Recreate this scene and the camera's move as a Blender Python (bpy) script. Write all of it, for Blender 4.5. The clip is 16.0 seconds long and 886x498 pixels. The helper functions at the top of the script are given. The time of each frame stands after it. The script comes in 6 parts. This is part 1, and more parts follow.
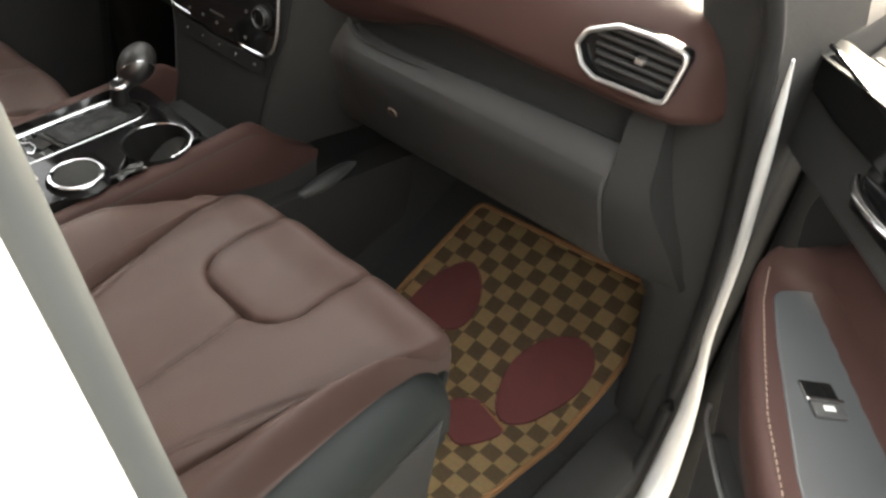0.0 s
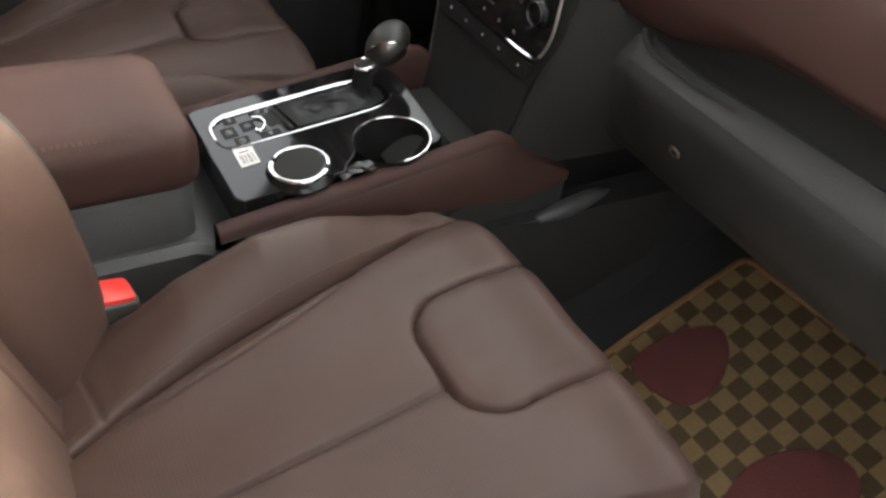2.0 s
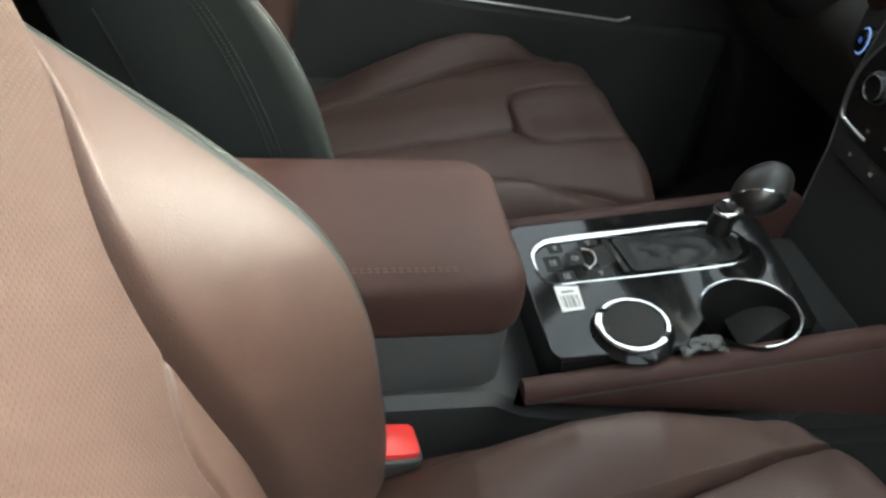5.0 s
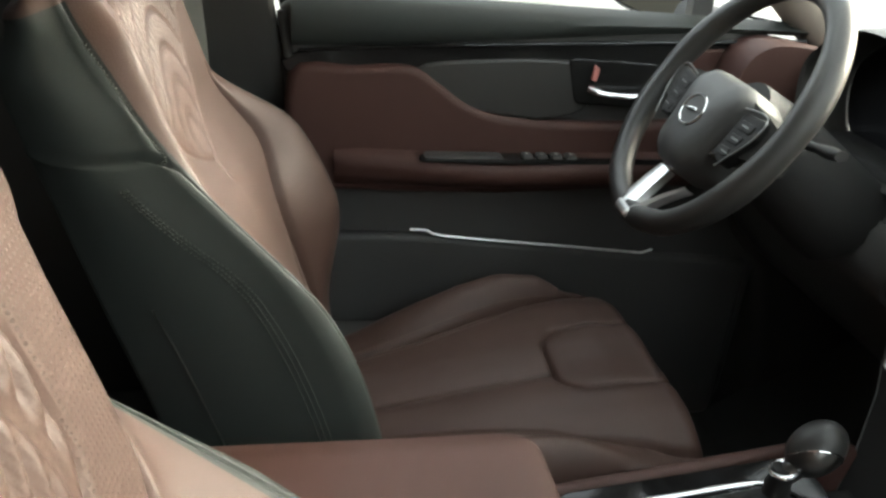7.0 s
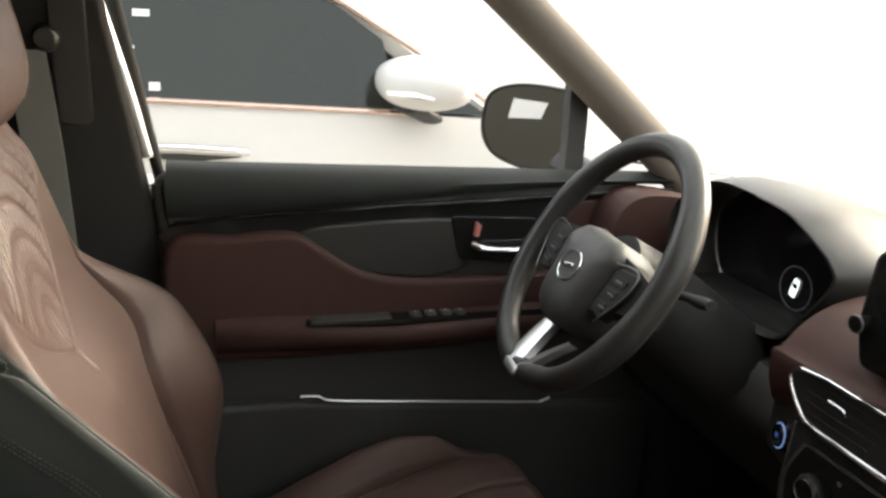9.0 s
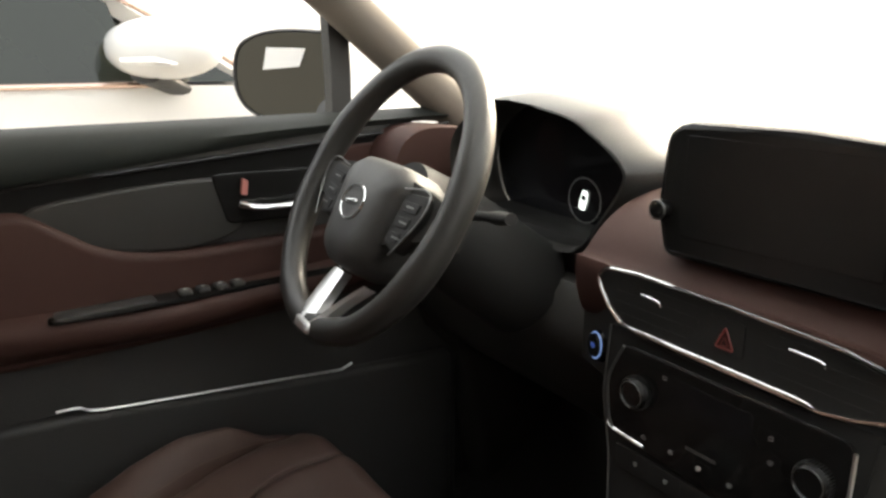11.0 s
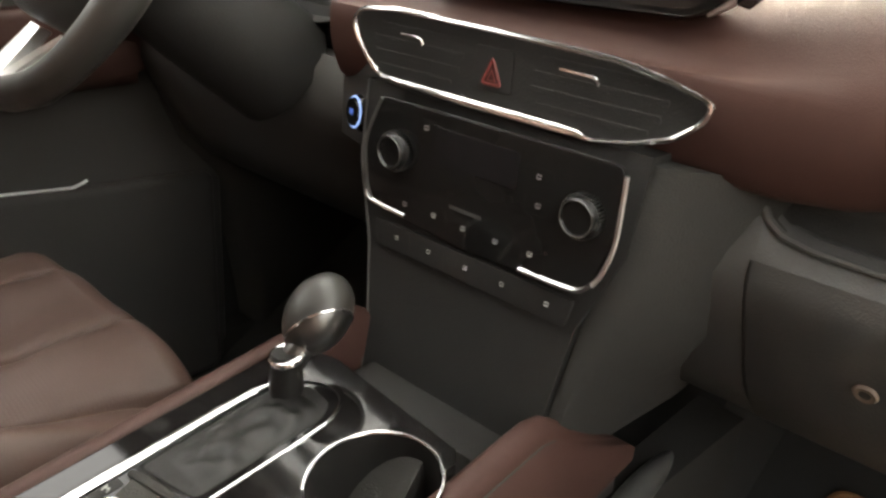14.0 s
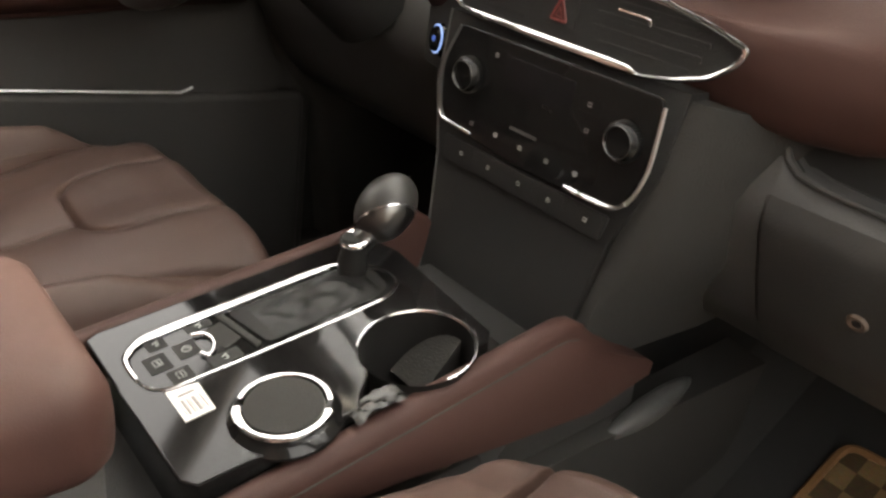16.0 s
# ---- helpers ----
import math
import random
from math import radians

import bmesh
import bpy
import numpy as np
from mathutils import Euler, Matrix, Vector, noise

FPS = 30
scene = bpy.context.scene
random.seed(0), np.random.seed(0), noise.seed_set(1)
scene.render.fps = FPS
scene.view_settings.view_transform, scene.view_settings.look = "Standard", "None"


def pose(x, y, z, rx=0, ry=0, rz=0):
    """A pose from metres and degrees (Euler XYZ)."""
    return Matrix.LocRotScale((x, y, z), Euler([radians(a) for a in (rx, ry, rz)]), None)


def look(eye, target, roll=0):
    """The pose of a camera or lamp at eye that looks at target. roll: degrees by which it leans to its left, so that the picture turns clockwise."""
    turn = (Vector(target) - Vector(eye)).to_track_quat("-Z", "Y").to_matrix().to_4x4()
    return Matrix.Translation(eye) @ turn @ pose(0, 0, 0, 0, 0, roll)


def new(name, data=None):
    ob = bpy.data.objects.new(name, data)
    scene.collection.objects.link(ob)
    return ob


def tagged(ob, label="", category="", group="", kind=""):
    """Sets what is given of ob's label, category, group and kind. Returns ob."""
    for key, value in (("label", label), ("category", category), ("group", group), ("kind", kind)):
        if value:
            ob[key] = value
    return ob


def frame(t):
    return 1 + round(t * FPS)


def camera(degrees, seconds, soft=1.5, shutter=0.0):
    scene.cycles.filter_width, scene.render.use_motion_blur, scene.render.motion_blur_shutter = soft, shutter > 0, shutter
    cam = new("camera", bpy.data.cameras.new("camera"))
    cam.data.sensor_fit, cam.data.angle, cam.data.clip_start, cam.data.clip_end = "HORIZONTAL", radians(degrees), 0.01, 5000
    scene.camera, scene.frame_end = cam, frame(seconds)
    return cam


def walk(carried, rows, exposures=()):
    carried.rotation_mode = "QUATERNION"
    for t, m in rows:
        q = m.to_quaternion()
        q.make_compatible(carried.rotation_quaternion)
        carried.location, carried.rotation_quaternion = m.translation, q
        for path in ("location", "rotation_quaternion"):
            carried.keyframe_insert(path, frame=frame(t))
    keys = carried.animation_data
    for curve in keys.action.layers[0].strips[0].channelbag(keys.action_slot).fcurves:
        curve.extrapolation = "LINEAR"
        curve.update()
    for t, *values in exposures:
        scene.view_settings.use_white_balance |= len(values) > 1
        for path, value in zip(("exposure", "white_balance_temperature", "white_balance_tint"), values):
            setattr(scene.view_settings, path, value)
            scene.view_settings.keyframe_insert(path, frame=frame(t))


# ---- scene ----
cam = camera(57.7, 16.0, soft=2.7)
PATH = [
    (0, (0.984, 0.024, 1.456), (0.058, 1.367, 0.3), 10.3),
    (0.5, (0.942, 0.023, 1.453), (0.071, 1.341, 0.226), 13.4),
    (1, (0.918, 0.031, 1.46), (0.059, 1.319, 0.194), 16.9),
    (1.5, (0.862, 0.069, 1.456), (-0.115, 1.247, 0.168), 16.7),
    (2, (0.792, 0.144, 1.409), (-0.413, 1.077, 0.115), 11.1),
    (2.5, (0.74, 0.159, 1.386), (-0.582, 0.86, 0.058), 7.0),
    (3, (0.711, 0.17, 1.369), (-0.7, 0.709, 0.059), 4.6),
    (5.5, (0.555, 0.123, 1.374), (-0.968, 0.515, 0.137), 8.7),
    (6, (0.544, 0.118, 1.399), (-1.054, 0.501, 0.259), 7.3),
    (6.5, (0.532, 0.104, 1.427), (-1.166, 0.485, 0.442), 5.9),
    (7, (0.525, 0.098, 1.446), (-1.224, 0.476, 0.554), 5.1),
    (7.5, (0.525, 0.102, 1.472), (-1.266, 0.488, 0.671), 4.5),
    (8, (0.519, 0.11, 1.477), (-1.311, 0.535, 0.791), 3.9),
    (8.5, (0.515, 0.113, 1.479), (-1.328, 0.601, 0.875), 4.0),
    (9, (0.501, 0.137, 1.477), (-1.322, 0.735, 0.913), 3.7),
    (9.5, (0.483, 0.155, 1.471), (-1.28, 0.914, 0.908), 2.6),
    (9.7, (0.478, 0.158, 1.463), (-1.263, 0.963, 0.896), 2.4),
    (11.8, (0.377, 0.214, 1.326), (-1.091, 1.436, 0.736), -0.2),
    (12, (0.374, 0.225, 1.313), (-1.064, 1.478, 0.71), 0.1),
    (12.5, (0.371, 0.243, 1.296), (-0.994, 1.562, 0.665), 0.5),
    (13, (0.37, 0.255, 1.272), (-0.934, 1.616, 0.604), 1.3),
    (13.5, (0.37, 0.265, 1.243), (-0.876, 1.647, 0.511), 2.8),
    (14, (0.388, 0.28, 1.222), (-0.816, 1.664, 0.424), 4.4),
    (14.5, (0.403, 0.279, 1.2), (-0.77, 1.656, 0.345), 5.9),
    (15, (0.405, 0.267, 1.193), (-0.783, 1.61, 0.307), 6.8),
    (15.5, (0.407, 0.254, 1.196), (-0.829, 1.542, 0.295), 6.6),
    (16, (0.47, 0.22, 1.221), (-0.816, 1.454, 0.314), 8.5),
]
walk(cam, [(t, look(eye, target, roll)) for t, eye, target, roll in PATH], exposures=[(0, 3.25, 6700, 9), (0.5, 3.5, 6700, 9), (1, 3.45, 6700, 9), (2, 3.05, 6500, 9), (3, 2.85, 6500, 7), (5.5, 2.9, 5900, 0), (7, 2.65, 6200, 2), (8, 2.58, 6400, 6), (9.5, 2.1, 6600, 9), (12, 2.95, 6900, 9), (13, 3.5, 7100, 9), (14, 3.8, 7200, 10), (16, 3.65, 7300, 12)])

# ---- world, sun and light ----
world = bpy.data.worlds.new("world")
scene.world = world
world.use_nodes = True
wn, wl = world.node_tree.nodes, world.node_tree.links
sky = wn.new("ShaderNodeTexSky")
sky.sky_type, sky.sun_disc = "NISHITA", False
sky.sun_elevation, sky.sun_rotation = radians(25), radians(-12)
sky.air_density, sky.dust_density, sky.ozone_density = 1.0, 6.0, 0.3
haze = wn.new("ShaderNodeMix")
haze.data_type = "RGBA"
haze.inputs[0].default_value = 0.6
haze.inputs[7].default_value = (6.0, 6.0, 5.8, 1)
wl.new(sky.outputs[0], haze.inputs[6])
wl.new(haze.outputs[2], wn["Background"].inputs[0])
wn["Background"].inputs[1].default_value = 0.115

sun_data = bpy.data.lights.new("sun", "SUN")
sun_data.energy, sun_data.angle, sun_data.color = 0.85, radians(18), (1.0, 0.91, 0.78)
sun = new("sun", sun_data)
sun.matrix_world = look((-1.9, 9.0, 5.1), (0, 0, 0.8))

# ---- materials ----


def material(name, color, rough=0.5, metal=0.0, grain=0.0, scale=200.0, var=0.12, stain=6.0, coat=0.0, emit=None, strength=0.0, spec=0.5):
    """Principled surface with fine grain relief and a slow mottling of colour and gloss."""
    m = bpy.data.materials.new(name)
    m.use_nodes = True
    n, l = m.node_tree.nodes, m.node_tree.links
    b = n["Principled BSDF"]
    b.inputs["Base Color"].default_value = (*color, 1)
    b.inputs["Roughness"].default_value = rough
    b.inputs["Metallic"].default_value = metal
    b.inputs["Coat Weight"].default_value = coat
    b.inputs["Specular IOR Level"].default_value = spec
    if emit:
        b.inputs["Emission Color"].default_value = (*emit, 1)
        b.inputs["Emission Strength"].default_value = strength
    co = n.new("ShaderNodeTexCoord")
    if var:
        big = n.new("ShaderNodeTexNoise")
        big.inputs["Scale"].default_value = stain
        big.inputs["Detail"].default_value = 5
        l.new(co.outputs["Object"], big.inputs["Vector"])
        ramp = n.new("ShaderNodeMapRange")
        ramp.inputs["To Min"].default_value, ramp.inputs["To Max"].default_value = 1 - var, 1 + var
        l.new(big.outputs[0], ramp.inputs["Value"])
        mul = n.new("ShaderNodeMix")
        mul.data_type, mul.blend_type = "RGBA", "MULTIPLY"
        mul.inputs[0].default_value = 1
        mul.inputs[6].default_value = (*color, 1)
        l.new(ramp.outputs[0], mul.inputs[7])
        l.new(mul.outputs[2], b.inputs["Base Color"])
        gl = n.new("ShaderNodeMapRange")
        gl.inputs["To Min"].default_value, gl.inputs["To Max"].default_value = max(0.02, rough * (1 - var)), min(1, rough * (1 + var))
        l.new(big.outputs[0], gl.inputs["Value"])
        l.new(gl.outputs[0], b.inputs["Roughness"])
    if grain:
        vor = n.new("ShaderNodeTexVoronoi")
        vor.inputs["Scale"].default_value = scale
        l.new(co.outputs["Object"], vor.inputs["Vector"])
        bump = n.new("ShaderNodeBump")
        bump.inputs["Strength"].default_value = grain
        bump.inputs["Distance"].default_value = 0.001
        l.new(vor.outputs["Distance"], bump.inputs["Height"])
        l.new(bump.outputs[0], b.inputs["Normal"])
    return m


def perforate(m, pitch, plane=(0, 1), dark=(0.085, 0.05, 0.04), deep=0.6):
    """Rows of small round holes in a leather, by object coordinates."""
    n, l = m.node_tree.nodes, m.node_tree.links
    b = n["Principled BSDF"]
    co = n.new("ShaderNodeTexCoord")
    vor = n.new("ShaderNodeTexVoronoi")
    vor.voronoi_dimensions = "2D"
    vor.inputs["Scale"].default_value = 1 / pitch
    vor.inputs["Randomness"].default_value = 0.0
    sep, com = n.new("ShaderNodeSeparateXYZ"), n.new("ShaderNodeCombineXYZ")
    l.new(co.outputs["Object"], sep.inputs[0])
    l.new(sep.outputs[plane[0]], com.inputs[0])
    l.new(sep.outputs[plane[1]], com.inputs[1])
    l.new(com.outputs[0], vor.inputs["Vector"])
    hole = n.new("ShaderNodeMapRange")
    hole.inputs["From Min"].default_value, hole.inputs["From Max"].default_value = 0.15, 0.27
    l.new(vor.outputs["Distance"], hole.inputs["Value"])
    old = b.inputs["Base Color"].links[0].from_socket
    mix = n.new("ShaderNodeMix")
    mix.data_type = "RGBA"
    mix.inputs[6].default_value = (*dark, 1)
    l.new(hole.outputs[0], mix.inputs[0])
    l.new(old, mix.inputs[7])
    l.new(mix.outputs[2], b.inputs["Base Color"])
    bump = n.new("ShaderNodeBump")
    bump.inputs["Strength"].default_value, bump.inputs["Distance"].default_value = deep, 0.0008
    l.new(hole.outputs[0], bump.inputs["Height"])
    l.new(bump.outputs[0], b.inputs["Normal"])
    return m


BROWN = (0.062, 0.0350, 0.0275)
leather = material("brown_leather", BROWN, 0.56, grain=0.12, scale=700, var=0.12, spec=0.38)
leather_holes = perforate(material("perforated_brown_leather", BROWN, 0.58, var=0.1, spec=0.38), 0.0034, (0, 2), (0.050, 0.031, 0.025))
leather_holes_flat = perforate(material("perforated_brown_leather_seat", BROWN, 0.55, var=0.12, spec=0.38), 0.0036, (0, 1), (0.064, 0.037, 0.029), 0.22)
pad_brown = material("brown_soft_trim", (0.054, 0.0258, 0.0212), 0.6, grain=0.12, scale=800, var=0.08, spec=0.26)
leather_dark = material("dark_green_black_leather", (0.022, 0.0258, 0.0236), 0.6, grain=0.1, scale=800, var=0.1, spec=0.3)
leather_black = material("black_leather", (0.027, 0.026, 0.024), 0.40, grain=0.1, scale=800, var=0.1)
plastic = material("black_grained_plastic", (0.044, 0.043, 0.041), 0.5, grain=0.35, scale=600, var=0.12)
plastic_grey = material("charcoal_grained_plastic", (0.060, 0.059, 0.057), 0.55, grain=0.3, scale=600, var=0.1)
plate_gloss = material("film_covered_gloss_black", (0.008, 0.0075, 0.0075), 0.08, var=0.3, stain=14, spec=0.33)
boot_black = material("soft_black_boot", (0.012, 0.0115, 0.011), 0.42, grain=0.1, scale=700, var=0.2, spec=0.3)
film = material("crumpled_clear_film", (0.035, 0.034, 0.032), 0.16, var=0.2, stain=60, spec=0.45)
# lighter grey that paints the highlight along the console skirt
sheen_grey = material("painted_sheen_grey", (0.07, 0.07, 0.068), 0.4, grain=0.2, scale=500, var=0.45, stain=28)
piano = material("piano_black", (0.010, 0.0098, 0.0095), 0.10, var=0.3, stain=9, coat=0.0, spec=0.28)
grey_panel = material("grey_switch_panel", (0.070, 0.073, 0.074), 0.4, grain=0.1, scale=700, var=0.06)
chrome = material("chrome", (0.78, 0.78, 0.78), 0.13, 1.0, var=0.15, stain=30)
satin = material("satin_silver", (0.82, 0.82, 0.81), 0.36, 1.0, var=0.1, stain=40)
rubber = material("rubber_seal", (0.055, 0.062, 0.062), 0.6, var=0.12, stain=25)
white_paint = material("white_car_paint", (0.78, 0.77, 0.74), 0.3, var=0.03, coat=0.8)
carpet = material("black_carpet", (0.03, 0.03, 0.029), 0.95, grain=0.9, scale=900, var=0.3, stain=14)
liner = material("beige_headliner", (0.20, 0.175, 0.145), 0.9, grain=0.4, scale=700, var=0.06)
tan_plastic = material("tan_plastic", (0.115, 0.082, 0.062), 0.6, var=0.1)
lock_pink = material("faded_red_plastic", (0.42, 0.16, 0.14), 0.5, var=0.05)
red = material("red_plastic", (0.75, 0.035, 0.03), 0.4, var=0.05)
red_dull = material("hazard_red", (0.10, 0.022, 0.020), 0.45, var=0.05, emit=(0.5, 0.05, 0.04), strength=0.006)
red_faint = material("hazard_red_dark", (0.035, 0.010, 0.009), 0.5, var=0.05)
white_mark = material("white_print", (0.38, 0.38, 0.37), 0.6, var=0.0)
paper = material("white_paper", (0.8, 0.79, 0.76), 0.8, var=0.04)
tag_yellow = material("pale_yellow_tag", (0.65, 0.5, 0.2), 0.7, var=0.05)
ink = material("grey_print", (0.2, 0.18, 0.18), 0.8, var=0.0)
blue_glow = material("blue_lit_ring", (0.05, 0.1, 0.3), 0.4, var=0.0, emit=(0.30, 0.48, 0.95), strength=0.11)
blue_dim = material("dim_blue_print", (0.02, 0.05, 0.2), 0.4, var=0.0, emit=(0.1, 0.22, 0.8), strength=0.03)
icon_glow = material("white_lit_icon", (0.5, 0.5, 0.5), 0.4, var=0.0, emit=(0.85, 0.95, 0.9), strength=0.35)
screen_glass = material("dark_screen_glass", (0.010, 0.010, 0.011), 0.12, var=0.1, spec=0.35)
matt_black = material("matt_black_trim", (0.038, 0.037, 0.035), 0.85, grain=0.4, scale=600, var=0.15, spec=0.15)
deep_black = material("deep_black_plastic", (0.022, 0.0215, 0.021), 0.6, grain=0.2, scale=500, var=0.15, spec=0.2)
smoked_chrome = material("smoked_chrome", (0.16, 0.16, 0.155), 0.32, 1.0, var=0.12, stain=40)
tint = material("dark_tinted_window", (0.013, 0.018, 0.013), 0.07, var=0.3, stain=2.5)
mirror_glass = material("dimmed_mirror_glass", (0.045, 0.048, 0.047), 0.03, 1.0, var=0.0)
concrete = material("pale_concrete", (0.36, 0.35, 0.33), 0.85, grain=0.5, scale=60, var=0.2, stain=1.2)
chrome_copper = material("warm_chrome", (0.6, 0.45, 0.38), 0.2, 1.0, var=0.1)
thread_brown = material("brown_thread", (0.105, 0.068, 0.052), 0.8, var=0.05)
thread_pale = material("pale_brown_thread", (0.30, 0.22, 0.17), 0.8, var=0.05)
thread = material("dark_olive_thread", (0.030, 0.033, 0.028), 0.8, var=0.05)
glass = bpy.data.materials.new("clear_glass")
glass.use_nodes = True
gb = glass.node_tree.nodes["Principled BSDF"]
gb.inputs["Transmission Weight"].default_value, gb.inputs["Roughness"].default_value, gb.inputs["IOR"].default_value = 1.0, 0.0, 1.1
gb.inputs["Base Color"].default_value = (0.97, 0.99, 0.98, 1)

# the floor mat's woven checks
mat_checks = material("yellow_checked_mat", (0.4, 0.27, 0.12), 0.95, grain=0.8, scale=500, var=0.18, stain=22)
nodes, links = mat_checks.node_tree.nodes, mat_checks.node_tree.links
co = nodes.new("ShaderNodeTexCoord")
turn = nodes.new("ShaderNodeMapping")
turn.inputs["Rotation"].default_value = (0, 0, 0)
chk = nodes.new("ShaderNodeTexChecker")
chk.inputs["Scale"].default_value = 33
chk.inputs[1].default_value, chk.inputs[2].default_value = (0.56, 0.385, 0.185, 1), (0.215, 0.147, 0.08, 1)
sep, com, lay = nodes.new("ShaderNodeSeparateXYZ"), nodes.new("ShaderNodeCombineXYZ"), nodes.new("ShaderNodeMath")
lay.operation, lay.inputs[1].default_value = "MULTIPLY_ADD", 0.27
links.new(co.outputs["Object"], sep.inputs[0])
links.new(sep.outputs[2], lay.inputs[0])
links.new(sep.outputs[1], lay.inputs[2])
links.new(sep.outputs[0], com.inputs[0])
links.new(lay.outputs[0], com.inputs[1])
com.inputs[2].default_value = 0.01
links.new(com.outputs[0], turn.inputs[0])
links.new(turn.outputs[0], chk.inputs["Vector"])
fuzz = nodes.new("ShaderNodeTexNoise")
fuzz.inputs["Scale"].default_value = 160
wob = nodes.new("ShaderNodeMix")
wob.data_type, wob.blend_type = "RGBA", "MULTIPLY"
wob.inputs[0].default_value = 0.4
links.new(co.outputs["Object"], fuzz.inputs["Vector"])
links.new(chk.outputs[0], wob.inputs[6])
links.new(fuzz.outputs[1], wob.inputs[7])
links.new(wob.outputs[2], nodes["Principled BSDF"].inputs["Base Color"])
mat_red = material("dark_red_mat_pile", (0.125, 0.033, 0.030), 0.95, grain=0.8, scale=500, var=0.2, stain=30)
mat_edge = material("orange_mat_border", (0.28, 0.145, 0.06), 0.9, grain=0.6, scale=500, var=0.12, stain=20)

# ---- mesh helpers ----


def mesh_ob(name, bm, mat, parent=None, smooth=True, angle=40):
    bmesh.ops.recalc_face_normals(bm, faces=bm.faces)
    me = bpy.data.meshes.new(name)
    bm.to_mesh(me)
    bm.free()
    me.materials.append(mat)
    if smooth:
        me.polygons.foreach_set("use_smooth", [True] * len(me.polygons))
        me.set_sharp_from_angle(angle=radians(angle))
    ob = new(name, me)
    if parent:
        ob.parent = parent
        ob.matrix_parent_inverse = Matrix.Translation(-parent.location)
    return ob


def part(name, bm, mat, parent, label="", smooth=True, angle=40):
    ob = mesh_ob(name, bm, mat, parent, smooth, angle)
    return tagged(ob, label) if label else ob


def thing(name, label, category, group="", at=(0, 0, 0)):
    ob = new(name)
    ob.empty_display_size = 0.05
    ob.location = at
    return tagged(ob, label, category, group)


def structure(name, bm, mat, label, smooth=True, angle=40):
    return tagged(mesh_ob(name, bm, mat, None, smooth, angle), label, kind="structure")


def spline(pts, n=8, closed=False):
    """Catmull-Rom through the points."""
    pts = [np.array(p, float) for p in pts]
    k = len(pts)
    out = []
    for i in range(k if closed else k - 1):
        if closed:
            p0, p1, p2, p3 = pts[i - 1], pts[i], pts[(i + 1) % k], pts[(i + 2) % k]
        else:
            p0, p1, p2, p3 = pts[max(i - 1, 0)], pts[i], pts[i + 1], pts[min(i + 2, k - 1)]
        for j in range(n):
            t = j / n
            out.append(0.5 * ((2 * p1) + (p2 - p0) * t + (2 * p0 - 5 * p1 + 4 * p2 - p3) * t * t + (3 * p1 - p0 - 3 * p2 + p3) * t ** 3))
    if not closed:
        out.append(pts[-1])
    return out


def rounded(pts, r, n=5):
    """A polygon with its corners rounded to radius r (2D)."""
    out, k = [], len(pts)
    for i in range(k):
        p, a, b = (np.array(q, float) for q in (pts[i], pts[i - 1], pts[(i + 1) % k]))
        ri = r[i] if isinstance(r, (list, tuple)) else r
        da, db = a - p, b - p
        la, lb = np.linalg.norm(da), np.linalg.norm(db)
        q = min(ri, la * 0.48, lb * 0.48)
        s, e = p + da / la * q, p + db / lb * q
        for j in range(n + 1):
            t = j / n
            out.append((1 - t) ** 2 * s + 2 * t * (1 - t) * p + t * t * e)
    return [tuple(q) for q in out]


def loft(rings, closed=True, cap=True, put=None):
    """A skin over rings of points of equal number."""
    bm = bmesh.new()
    rows = [[bm.verts.new(put @ Vector(p) if put else Vector(p)) for p in ring] for ring in rings]
    n = len(rows[0])
    for a, b in zip(rows, rows[1:]):
        for i in range(n if closed else n - 1):
            bm.faces.new((a[i], a[(i + 1) % n], b[(i + 1) % n], b[i]))
    if cap and closed:
        bm.faces.new(rows[0][::-1])
        bm.faces.new(rows[-1])
    return bm


def slab(pts, depth, bevel=0.003, put=None, seg=2):
    """A plate of the given outline in the XY plane, from z = 0 up to depth, its upper edge rounded."""
    rings = [[(x, y, 0) for x, y in pts]]
    k = len(pts)
    nrm = []
    area = sum(pts[i][0] * pts[(i + 1) % k][1] - pts[(i + 1) % k][0] * pts[i][1] for i in range(k))
    s = 1 if area > 0 else -1
    for i in range(k):
        d = np.array(pts[(i + 1) % k]) - np.array(pts[i - 1])
        d = d / (np.linalg.norm(d) + 1e-9)
        nrm.append((-d[1] * s, d[0] * s))
    bevel = min(bevel, depth * 0.95)
    for j in range(seg + 1):
        a = math.pi / 2 * j / seg
        o, h = bevel * (1 - math.cos(a)), depth - bevel + bevel * math.sin(a)
        rings.append([(pts[i][0] + nrm[i][0] * o, pts[i][1] + nrm[i][1] * o, h) for i in range(k)])
    o = bevel * 1.2 + 0.00005
    rings.append([(pts[i][0] + nrm[i][0] * o, pts[i][1] + nrm[i][1] * o, depth) for i in range(k)])
    return loft(rings, put=put)


